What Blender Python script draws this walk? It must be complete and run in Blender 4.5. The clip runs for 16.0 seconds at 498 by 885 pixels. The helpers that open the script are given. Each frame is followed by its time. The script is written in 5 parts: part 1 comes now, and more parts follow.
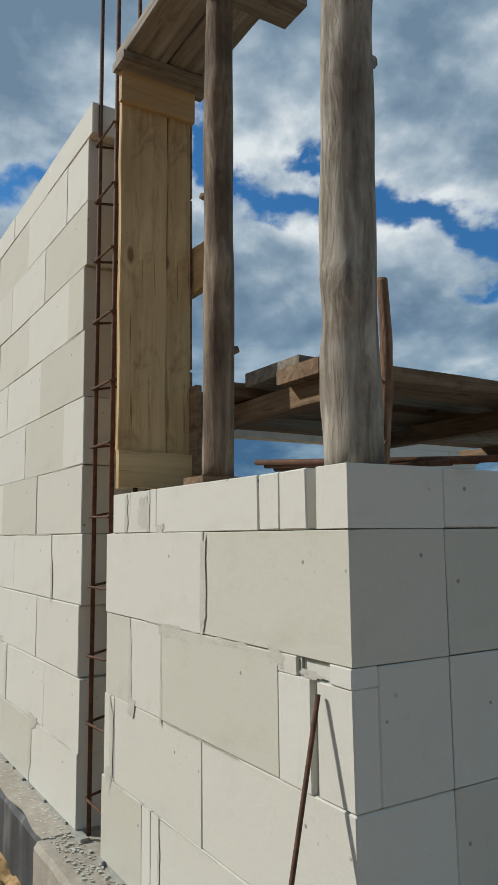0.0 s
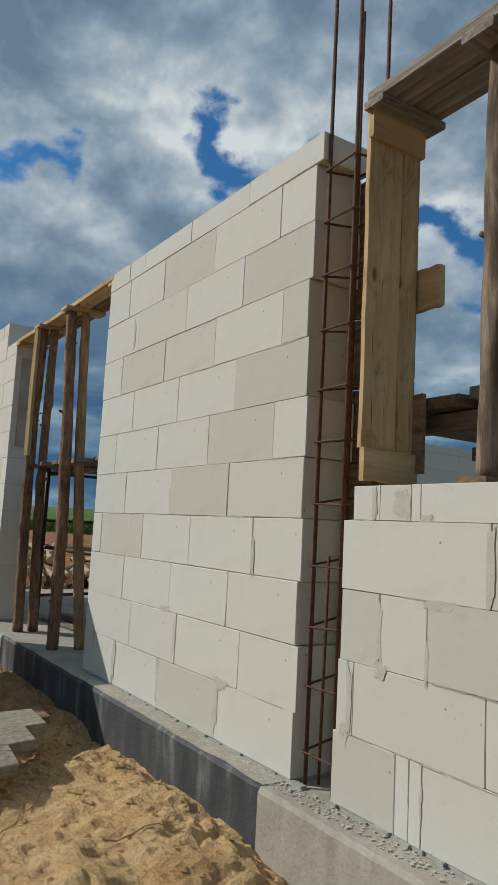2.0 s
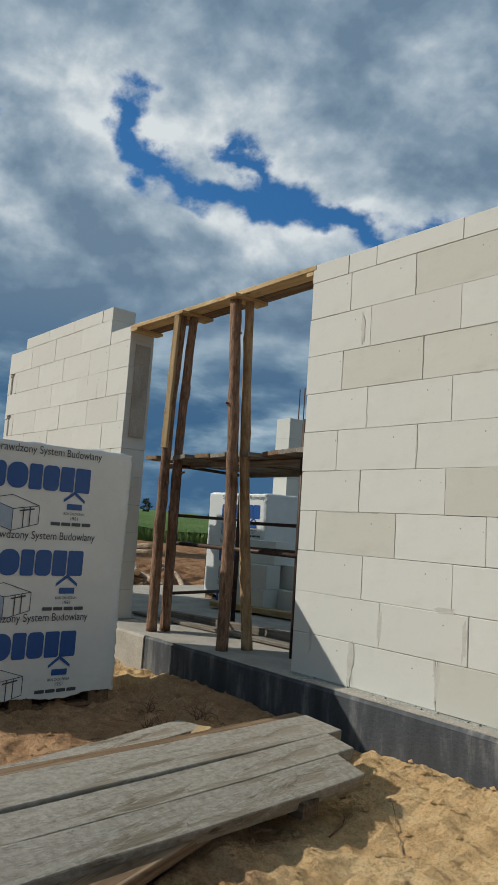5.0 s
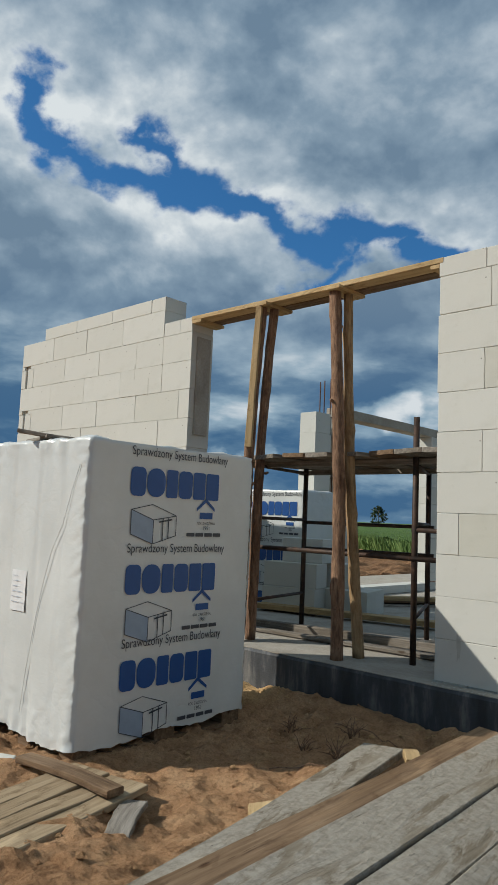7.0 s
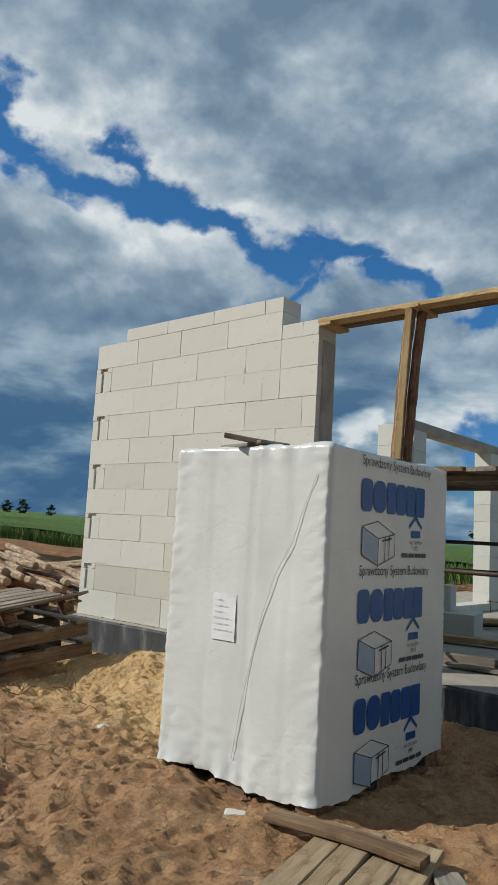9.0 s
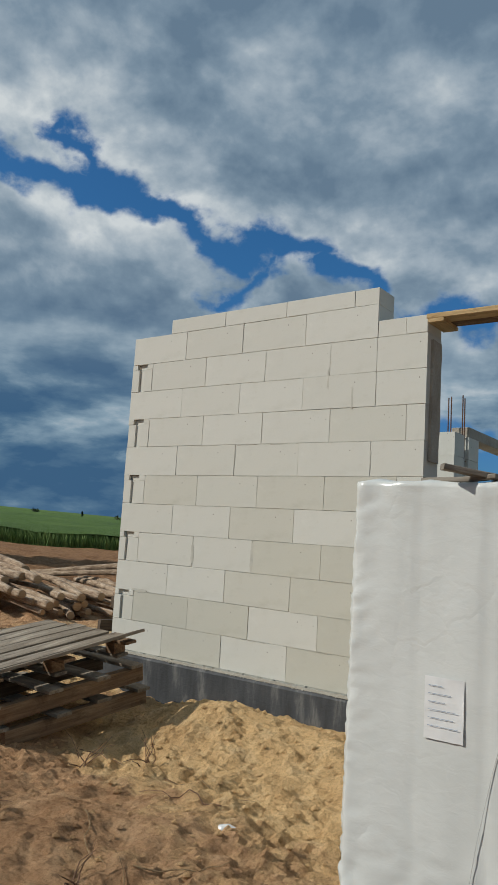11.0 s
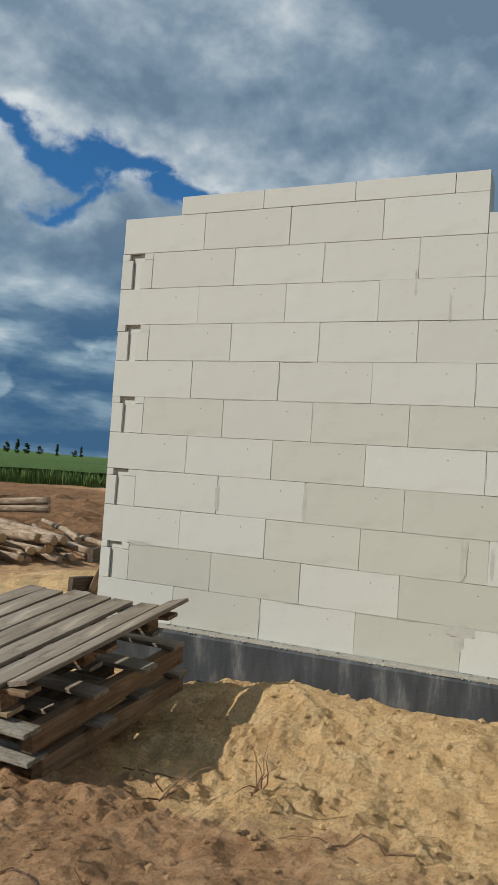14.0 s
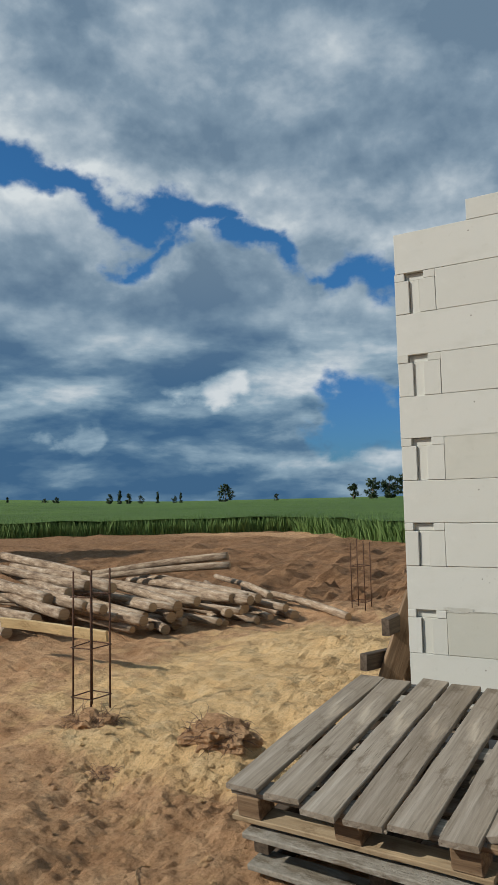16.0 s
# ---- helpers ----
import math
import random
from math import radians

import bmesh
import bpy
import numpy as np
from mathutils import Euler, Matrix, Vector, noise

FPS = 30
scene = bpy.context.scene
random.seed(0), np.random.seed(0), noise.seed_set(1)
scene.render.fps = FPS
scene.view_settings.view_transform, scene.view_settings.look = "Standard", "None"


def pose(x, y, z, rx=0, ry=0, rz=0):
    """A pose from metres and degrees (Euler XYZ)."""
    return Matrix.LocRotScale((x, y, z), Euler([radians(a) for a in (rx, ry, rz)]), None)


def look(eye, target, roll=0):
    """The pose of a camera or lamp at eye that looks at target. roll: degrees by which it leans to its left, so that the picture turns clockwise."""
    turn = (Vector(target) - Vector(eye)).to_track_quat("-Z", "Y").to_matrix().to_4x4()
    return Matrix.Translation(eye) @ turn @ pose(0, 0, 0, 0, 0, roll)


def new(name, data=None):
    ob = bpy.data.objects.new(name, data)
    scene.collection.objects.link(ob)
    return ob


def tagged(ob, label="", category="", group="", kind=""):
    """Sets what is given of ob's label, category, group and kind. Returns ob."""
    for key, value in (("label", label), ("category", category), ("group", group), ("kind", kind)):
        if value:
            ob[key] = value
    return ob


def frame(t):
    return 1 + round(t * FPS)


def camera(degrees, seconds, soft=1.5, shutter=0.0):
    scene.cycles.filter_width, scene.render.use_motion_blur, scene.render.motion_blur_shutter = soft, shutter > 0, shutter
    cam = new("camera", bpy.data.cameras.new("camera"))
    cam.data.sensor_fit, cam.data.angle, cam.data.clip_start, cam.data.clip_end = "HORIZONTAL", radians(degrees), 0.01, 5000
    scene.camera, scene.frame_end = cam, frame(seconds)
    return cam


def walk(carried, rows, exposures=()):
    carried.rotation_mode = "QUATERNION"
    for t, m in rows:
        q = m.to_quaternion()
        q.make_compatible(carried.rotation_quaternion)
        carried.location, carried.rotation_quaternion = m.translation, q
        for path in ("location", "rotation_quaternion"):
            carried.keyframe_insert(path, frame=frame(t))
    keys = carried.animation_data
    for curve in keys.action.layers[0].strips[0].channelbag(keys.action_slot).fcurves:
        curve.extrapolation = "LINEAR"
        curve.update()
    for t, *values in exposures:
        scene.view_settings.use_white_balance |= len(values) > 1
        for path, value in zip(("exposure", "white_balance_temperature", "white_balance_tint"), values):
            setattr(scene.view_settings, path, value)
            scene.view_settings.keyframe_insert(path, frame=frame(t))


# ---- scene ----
cam = camera(37.9, 16.0)
PATH = [
    (0, (1.851, -0.831, 0.96), (0.164, 0.213, 1.212), -0.6),
    (0.5, (1.696, -0.981, 0.986), (0.008, 0.067, 1.214), 0.2),
    (1, (1.638, -1.23, 0.991), (-0.048, -0.178, 1.218), 2.2),
    (1.5, (1.688, -1.52, 0.956), (0.005, -0.466, 1.191), 2.7),
    (2, (1.658, -1.707, 0.918), (-0.014, -0.635, 1.154), 3.0),
    (2.5, (1.533, -1.938, 0.944), (-0.087, -0.795, 1.201), 3.3),
    (3, (1.369, -2.236, 0.923), (-0.227, -1.063, 1.199), 3.3),
    (3.5, (1.195, -2.461, 0.936), (-0.398, -1.288, 1.226), 3.2),
    (4, (0.916, -2.655, 0.871), (-0.681, -1.479, 1.133), 3.0),
    (4.5, (0.685, -2.869, 0.854), (-0.974, -1.78, 1.1), 4.7),
    (4.7, (0.6, -2.982, 0.838), (-1.013, -1.824, 1.082), 4.6),
    (6.8, (-0.535, -3.868, 0.907), (-1.88, -2.403, 1.115), 1.7),
    (7, (-0.637, -3.934, 0.883), (-2.003, -2.489, 1.094), 2.4),
    (7.5, (-0.987, -4.114, 0.889), (-2.365, -2.681, 1.109), 2.4),
    (8, (-1.266, -4.23, 0.881), (-2.644, -2.8, 1.119), 2.5),
    (8.5, (-1.592, -4.411, 0.888), (-2.897, -2.917, 1.144), 2.5),
    (9, (-1.879, -4.478, 0.843), (-3.168, -2.97, 1.096), 3.2),
    (9.5, (-2.264, -4.478, 0.927), (-3.532, -2.949, 1.162), 1.8),
    (9.7, (-2.402, -4.48, 0.912), (-3.656, -2.94, 1.146), 2.1),
    (11.8, (-3.644, -4.432, 1.089), (-4.767, -2.8, 1.366), 2.5),
    (12, (-3.755, -4.457, 1.055), (-4.868, -2.82, 1.344), 2.2),
    (12.5, (-4.121, -4.441, 0.983), (-5.234, -2.785, 1.126), 2.1),
    (13, (-4.45, -4.354, 1.006), (-5.552, -2.687, 1.075), 1.9),
    (13.5, (-4.749, -4.251, 1.002), (-5.588, -2.437, 1.081), 2.1),
    (14, (-5.032, -4.146, 1.02), (-5.804, -2.302, 1.095), 4.0),
    (14.5, (-5.374, -4.049, 1.076), (-6.242, -2.248, 1.156), 3.9),
    (15, (-5.713, -4.078, 1.054), (-6.654, -2.316, 1.153), 4.4),
    (15.5, (-6.061, -4.108, 1.111), (-7.019, -2.357, 1.243), 3.3),
    (16, (-6.463, -4.063, 1.114), (-7.458, -2.336, 1.276), -1.4),
]
EXPOSURES = [(0, 0.14), (1, -0.06), (1.5, -0.06), (2.5, -0.10), (4.5, 0.0), (8, 0.08), (9.7, 0.0), (12, -0.2), (12.5, -0.02), (16, 0.0)]
walk(cam, [(t, look(eye, target, roll)) for t, eye, target, roll in PATH], EXPOSURES)


# world and sun: broken cumulus, sun behind the walker's left shoulder
SUN_EL, SUN_AZ = radians(35), radians(225)
world = bpy.data.worlds.new("sky")
scene.world = world
world.use_nodes = True
wt = world.node_tree
wt.nodes.clear()


def wm(op, a, b=None, c=None):
    n = wt.nodes.new("ShaderNodeMath")
    n.operation = op
    for i, v in enumerate((a, b, c)):
        if v is None:
            continue
        if isinstance(v, (int, float)):
            n.inputs[i].default_value = v
        else:
            wt.links.new(v, n.inputs[i])
    return n.outputs[0]


def wstep(v, lo, hi):
    n = wt.nodes.new("ShaderNodeMapRange")
    n.interpolation_type = "SMOOTHSTEP"
    n.inputs["From Min"].default_value, n.inputs["From Max"].default_value = lo, hi
    wt.links.new(v, n.inputs["Value"])
    return n.outputs[0]


def wnoise(vec, scale, detail, rough, distort=0.0, offset=(0, 0, 0)):
    mp = wt.nodes.new("ShaderNodeMapping")
    mp.inputs["Location"].default_value = offset
    wt.links.new(vec, mp.inputs["Vector"])
    n = wt.nodes.new("ShaderNodeTexNoise")
    for k, v in (("Scale", scale), ("Detail", detail), ("Roughness", rough), ("Distortion", distort)):
        n.inputs[k].default_value = v
    wt.links.new(mp.outputs[0], n.inputs["Vector"])
    return n.outputs["Fac"]


tc = wt.nodes.new("ShaderNodeTexCoord")
sep = wt.nodes.new("ShaderNodeSeparateXYZ")
wt.links.new(tc.outputs["Generated"], sep.inputs[0])
zz = wm("MAXIMUM", sep.outputs[2], 0.0)


def stretched(k, rise_=0.0):
    """The direction with its height stretched k times, looked at a little higher."""
    mp = wt.nodes.new("ShaderNodeMapping")
    mp.inputs["Scale"].default_value = (1.0, 1.0, k)
    mp.inputs["Location"].default_value = (0, 0, rise_)
    wt.links.new(tc.outputs["Generated"], mp.inputs["Vector"])
    return mp.outputs[0]


high, high_up, flat_, flat_up = stretched(1.35), stretched(1.35, 0.034), stretched(3.0), stretched(3.0, 0.07)
yaw = wm("MULTIPLY", wm("ARCTAN2", wm("MULTIPLY", sep.outputs[0], -1.0), sep.outputs[1]), 57.2958)
elev = wm("MULTIPLY", wm("ARCSINE", sep.outputs[2]), 57.2958)
warp = wt.nodes.new("ShaderNodeTexNoise")
for k_, v_ in (("Scale", 8.0), ("Detail", 8.0), ("Roughness", 0.54)):
    warp.inputs[k_].default_value = v_
wt.links.new(high, warp.inputs["Vector"])
ws = wt.nodes.new("ShaderNodeSeparateColor")
wt.links.new(warp.outputs["Color"], ws.inputs[0])
yw = wm("ADD", yaw, wm("MULTIPLY", wm("SUBTRACT", ws.outputs[0], 0.5), 15.0))
ew = wm("ADD", elev, wm("MULTIPLY", wm("SUBTRACT", ws.outputs[1], 0.5), 12.0))

# clear rifts between the clouds: yaw and elevation of both ends, half width, all in degrees
RIFTS = [(80, 26, 71, 26.2, 0.7), (62.6, 31, 60.5, 28.6, 1.3), (60, 28, 55, 25.6, 1.0), (55, 25.6, 46, 24.0, 1.45), (52, 29, 49.5, 25, 0.9), (46, 24.0, 40, 22.9, 1.1), (40, 22.9, 34, 21.9, 1.5),
         (34, 21.9, 29.5, 22.2, 1.1), (36, 20.5, 38.5, 17.9, 0.8), (30, 21, 25.5, 18.6, 1.2), (23, 16.2, 18, 16.6, 1.1), (22.5, 6.8, 10, 7.2, 2.4),
         (-40, 30, -20, 34, 3.0), (120, 38, 150, 44, 4.0), (-160, 45, -120, 40, 4.0), (0, 50, 25, 56, 2.0)]


def inside(x0, y0, x1, y1, w):
    """Degrees by which a direction lies inside a rift; negative outside."""
    dx, dy = x1 - x0, y1 - y0
    n = dx * dx + dy * dy
    px, py = wm("SUBTRACT", yw, x0), wm("SUBTRACT", ew, y0)
    h = wm("ADD", wm("MULTIPLY", px, dx / n), wm("MULTIPLY", py, dy / n))
    h = wm("MINIMUM", wm("MAXIMUM", h, 0.0), 1.0)
    qx, qy = wm("SUBTRACT", px, wm("MULTIPLY", h, dx)), wm("SUBTRACT", py, wm("MULTIPLY", h, dy))
    return wm("SUBTRACT", w, wm("SQRT", wm("ADD", wm("MULTIPLY", qx, qx), wm("MULTIPLY", qy, qy))))


rift = inside(*RIFTS[0])
for row in RIFTS[1:]:
    rift = wm("MAXIMUM", rift, inside(*row))
cover = wm("SUBTRACT", 1.0, wstep(rift, -0.9, 0.6))

# towers of cloud over the horizon, lit on top: yaw, elevation, half sizes, amount
HEADS = [(31.5, 8.4, 3.6, 1.7, 0.62), (27.5, 11.0, 6.0, 2.4, 0.22), (43, 5.6, 2.8, 1.3, 0.42), (23, 13.0, 6.0, 2.6, 0.30), (45, 13.5, 5.0, 2.4, 0.22), (38, 12.8, 5.0, 1.8, 0.15)]
heads = 0.0
for hx, hy, rx, ry, amount in HEADS:
    a_, b_ = wm("DIVIDE", wm("SUBTRACT", yw, hx), rx), wm("DIVIDE", wm("SUBTRACT", wm("ADD", wm("MULTIPLY", ew, 0.45), wm("MULTIPLY", elev, 0.55)), hy), ry)
    d2 = wm("ADD", wm("MULTIPLY", a_, a_), wm("MULTIPLY", b_, b_))
    heads = wm("ADD", wm("MULTIPLY", wstep(d2, 1.25, 0.15), amount), heads)

puff, puff_up = wnoise(high, 6.0, 8.0, 0.52, 0.12, (1.3, 5.2, 0.7)), wnoise(high_up, 6.0, 8.0, 0.52, 0.12, (1.3, 5.2, 0.7))
bank, bank_up = wnoise(flat_, 4.6, 8.0, 0.53, 0.12, (4.1, 2.2, 0.3)), wnoise(flat_up, 4.6, 8.0, 0.53, 0.12, (4.1, 2.2, 0.3))
broad = wnoise(high, 2.6, 3.0, 0.5, 0.0, (0.4, 8.2, 2.7))
up = wstep(elev, 9.0, 19.0)
lump = wm("ADD", wm("MULTIPLY", wm("SUBTRACT", puff, 0.5), up), wm("MULTIPLY", wm("SUBTRACT", bank, 0.5), wm("SUBTRACT", 1.0, up)))
relief = wm("ADD", wm("MULTIPLY", wm("SUBTRACT", puff, puff_up), up), wm("MULTIPLY", wm("SUBTRACT", bank, bank_up), wm("SUBTRACT", 1.0, up)))
thin = wm("EXPONENT", wm("MULTIPLY", wm("MINIMUM", wm("ADD", rift, 0.3), 0.0), 0.30))
lit = wm("ADD", wm("ADD", wm("MULTIPLY", thin, 0.50), wm("MULTIPLY", lump, 1.7)), wm("MULTIPLY", relief, 1.7))
lit = wm("ADD", wm("ADD", lit, wm("MULTIPLY", wm("SUBTRACT", broad, 0.5), 0.9)), wm("ADD", heads, wm("ADD", wm("MULTIPLY", up, 0.12), 0.10)))
lit = wm("MINIMUM", wm("MAXIMUM", lit, 0.0), 1.0)
cr = wt.nodes.new("ShaderNodeValToRGB")
for _ in range(2):
    cr.color_ramp.elements.new(0.5)
for e, (pos, col) in zip(cr.color_ramp.elements, ((0.0, (0.140, 0.215, 0.300)), (0.30, (0.215, 0.30, 0.385)), (0.62, (0.37, 0.45, 0.52)), (1.0, (0.66, 0.71, 0.73)))):
    e.position, e.color = pos, (*col, 1)
wt.links.new(lit, cr.inputs[0])
# the deck turns dark and blue towards the horizon
low = wstep(zz, 0.12, 0.36)
haze = wt.nodes.new("ShaderNodeMix")
haze.data_type = "RGBA"
wt.links.new(low, haze.inputs[0])
wt.links.new(cr.outputs[0], haze.inputs[7])
lowr = wt.nodes.new("ShaderNodeValToRGB")
for _ in range(2):
    lowr.color_ramp.elements.new(0.5)
for e, (pos, col) in zip(lowr.color_ramp.elements, ((0.0, (0.050, 0.125, 0.235)), (0.25, (0.095, 0.185, 0.290)), (0.60, (0.26, 0.37, 0.46)), (1.0, (0.62, 0.67, 0.70)))):
    e.position, e.color = pos, (*col, 1)
wt.links.new(lit, lowr.inputs[0])
wt.links.new(lowr.outputs[0], haze.inputs[6])
skyt = wt.nodes.new("ShaderNodeTexSky")
skyt.sky_type, skyt.sun_disc, skyt.sun_elevation, skyt.sun_rotation = "NISHITA", False, SUN_EL, SUN_AZ
tint = wt.nodes.new("ShaderNodeMix")
tint.data_type, tint.blend_type = "RGBA", "MULTIPLY"
tint.inputs[0].default_value = 1.0
wt.links.new(skyt.outputs[0], tint.inputs[6])
pale = wt.nodes.new("ShaderNodeMix")
pale.data_type = "RGBA"
pale.inputs[6].default_value, pale.inputs[7].default_value = (0.24, 0.56, 0.98, 1), (0.29, 0.76, 1.15, 1)
wt.links.new(wstep(elev, 6.0, 22.0), pale.inputs[0])
wt.links.new(pale.outputs[2], tint.inputs[7])
bg_sky, bg_cloud, mixw, outw = (wt.nodes.new(k) for k in ("ShaderNodeBackground", "ShaderNodeBackground", "ShaderNodeMixShader", "ShaderNodeOutputWorld"))
wt.links.new(tint.outputs[2], bg_sky.inputs[0])
bg_sky.inputs[1].default_value = 0.085
wt.links.new(haze.outputs[2], bg_cloud.inputs[0])
bg_cloud.inputs[1].default_value = 1.0
wt.links.new(cover, mixw.inputs[0])
wt.links.new(bg_sky.outputs[0], mixw.inputs[1])
wt.links.new(bg_cloud.outputs[0], mixw.inputs[2])
wt.links.new(mixw.outputs[0], outw.inputs[0])

sun = new("sun", bpy.data.lights.new("sun", "SUN"))
sun.data.energy, sun.data.angle, sun.data.color = 3.5, radians(0.53), (1.0, 0.97, 0.90)
sun.matrix_world = look((-20, -20, 20), (-20 + math.sin(radians(45)) * math.cos(SUN_EL), -20 + math.cos(radians(45)) * math.cos(SUN_EL), 20 - math.sin(SUN_EL)))


# ---- materials ----
def mat(name):
    m = bpy.data.materials.new(name)
    m.use_nodes = True
    return m, m.node_tree, m.node_tree.nodes["Principled BSDF"]


def node(t, kind, **props):
    n = t.nodes.new(kind)
    for k, v in props.items():
        n.inputs[k].default_value = v
    return n


def noise_tex(t, scale, detail=6.0, rough=0.6, stretch=(1, 1, 1), kind="Object", distort=0.0):
    c = t.nodes.new("ShaderNodeTexCoord")
    mp = node(t, "ShaderNodeMapping", Scale=stretch)
    t.links.new(c.outputs[kind], mp.inputs["Vector"])
    n = node(t, "ShaderNodeTexNoise", Scale=scale, Detail=detail, Roughness=rough, Distortion=distort)
    t.links.new(mp.outputs[0], n.inputs["Vector"])
    return n.outputs["Fac"]


def ramp(t, fac, stops):
    r = t.nodes.new("ShaderNodeValToRGB")
    while len(r.color_ramp.elements) < len(stops):
        r.color_ramp.elements.new(0.5)
    for e, (p, c) in zip(r.color_ramp.elements, stops):
        e.position, e.color = p, (*c, 1)
    t.links.new(fac, r.inputs[0])
    return r.outputs[0]


def mixc(t, fac, a, b, blend="MIX"):
    n = t.nodes.new("ShaderNodeMix")
    n.data_type, n.blend_type = "RGBA", blend
    for v, i in ((fac, 0), (a, 6), (b, 7)):
        if isinstance(v, (int, float)):
            n.inputs[i].default_value = v
        elif isinstance(v, tuple):
            n.inputs[i].default_value = (*v, 1)
        else:
            t.links.new(v, n.inputs[i])
    return n.outputs[2]


def step(t, v, lo, hi):
    n = t.nodes.new("ShaderNodeMapRange")
    n.inputs["From Min"].default_value, n.inputs["From Max"].default_value = lo, hi
    t.links.new(v, n.inputs["Value"])
    return n.outputs[0]


def bump(t, b, height, strength, dist, prev=None):
    n = node(t, "ShaderNodeBump", Strength=strength, Distance=dist)
    t.links.new(height, n.inputs["Height"])
    if prev is not None:
        t.links.new(prev, n.inputs["Normal"])
    t.links.new(n.outputs[0], b.inputs["Normal"])
    return n.outputs[0]


def rnd(t):
    return t.nodes.new("ShaderNodeObjectInfo").outputs["Random"]


# aerated concrete: chalky white to beige, fine pores, damp blotches
def aerated(name, stops, blotch):
    m, t, b = mat(name)
    base = ramp(t, rnd(t), stops)
    blot = noise_tex(t, 2.6, 6, 0.62, kind="Generated")
    base = mixc(t, step(t, blot, 0.52, 0.85), base, blotch)
    film_ = noise_tex(t, 5.5, 7, 0.66)
    base = mixc(t, step(t, film_, 0.40, 0.30), base, mixc(t, 1.0, base, (1.05, 1.05, 1.05), "MULTIPLY"))
    scuff = noise_tex(t, 11, 8, 0.72, (1, 1, 1.6), distort=0.6)
    base = mixc(t, step(t, scuff, 0.60, 0.72), base, mixc(t, 1.0, base, (0.90, 0.89, 0.86), "MULTIPLY"))
    grain = noise_tex(t, 240, 3, 0.7)
    base = mixc(t, step(t, grain, 0.3, 0.75), base, mixc(t, 1.0, base, (0.93, 0.93, 0.92), "MULTIPLY"))
    vor = node(t, "ShaderNodeTexVoronoi", Scale=26.0)
    c = t.nodes.new("ShaderNodeTexCoord")
    t.links.new(c.outputs["Object"], vor.inputs["Vector"])
    pit = t.nodes.new("ShaderNodeMath")
    pit.operation = "MULTIPLY"
    t.links.new(step(t, vor.outputs["Distance"], 0.15, 0.08), pit.inputs[0])
    t.links.new(step(t, noise_tex(t, 9, 2, 0.5), 0.57, 0.62), pit.inputs[1])
    base = mixc(t, pit.outputs[0], base, (0.25, 0.235, 0.20))
    t.links.new(base, b.inputs["Base Color"])
    b.inputs["Roughness"].default_value = 0.93
    b.inputs["Specular IOR Level"].default_value = 0.25
    bump(t, b, noise_tex(t, 18, 6, 0.6), 0.20, 0.006, bump(t, b, grain, 0.2, 0.0015))
    return m


AAC = aerated("aerated_concrete", [(0.0, (0.59, 0.58, 0.52)), (0.4, (0.62, 0.612, 0.555)), (0.75, (0.60, 0.59, 0.53)), (1.0, (0.57, 0.56, 0.495))], (0.55, 0.54, 0.475))
AACBEIGE = aerated("damp_aerated_concrete", [(0.0, (0.55, 0.535, 0.46)), (0.5, (0.515, 0.502, 0.43)), (1.0, (0.565, 0.55, 0.48))], (0.475, 0.46, 0.385))

MORTAR, t, b = mat("grey_mortar")
t.links.new(ramp(t, noise_tex(t, 22, 6, 0.7), [(0.3, (0.30, 0.30, 0.26)), (0.7, (0.42, 0.42, 0.375))]), b.inputs["Base Color"])
b.inputs["Roughness"].default_value = 0.95
bump(t, b, noise_tex(t, 60, 5, 0.7), 0.6, 0.008)

GLUE, t, b = mat("thin_glue_mortar")
t.links.new(ramp(t, noise_tex(t, 22, 6, 0.7), [(0.3, (0.43, 0.415, 0.355)), (0.7, (0.525, 0.51, 0.445))]), b.inputs["Base Color"])
b.inputs["Roughness"].default_value = 0.95
bump(t, b, noise_tex(t, 60, 5, 0.7), 0.6, 0.006)

CONCRETE, t, b = mat("raw_concrete")
cc = ramp(t, noise_tex(t, 4, 8, 0.65), [(0.25, (0.29, 0.255, 0.205)), (0.55, (0.41, 0.375, 0.315)), (0.8, (0.49, 0.455, 0.39))])
t.links.new(mixc(t, step(t, noise_tex(t, 60, 4, 0.7), 0.35, 0.7), cc, (0.82, 0.80, 0.77), "MULTIPLY"), b.inputs["Base Color"])
b.inputs["Roughness"].default_value = 0.92
bump(t, b, noise_tex(t, 35, 7, 0.7), 0.5, 0.01)

BITUMEN, t, b = mat("bitumen_coated_concrete")
cc = ramp(t, noise_tex(t, 5, 7, 0.65, (1.6, 1.6, 0.35)), [(0.36, (0.030, 0.032, 0.035)), (0.54, (0.058, 0.062, 0.066)), (0.72, (0.20, 0.195, 0.18))])
t.links.new(cc, b.inputs["Base Color"])
b.inputs["Roughness"].default_value = 0.7
bump(t, b, noise_tex(t, 45, 6, 0.7), 0.5, 0.008)

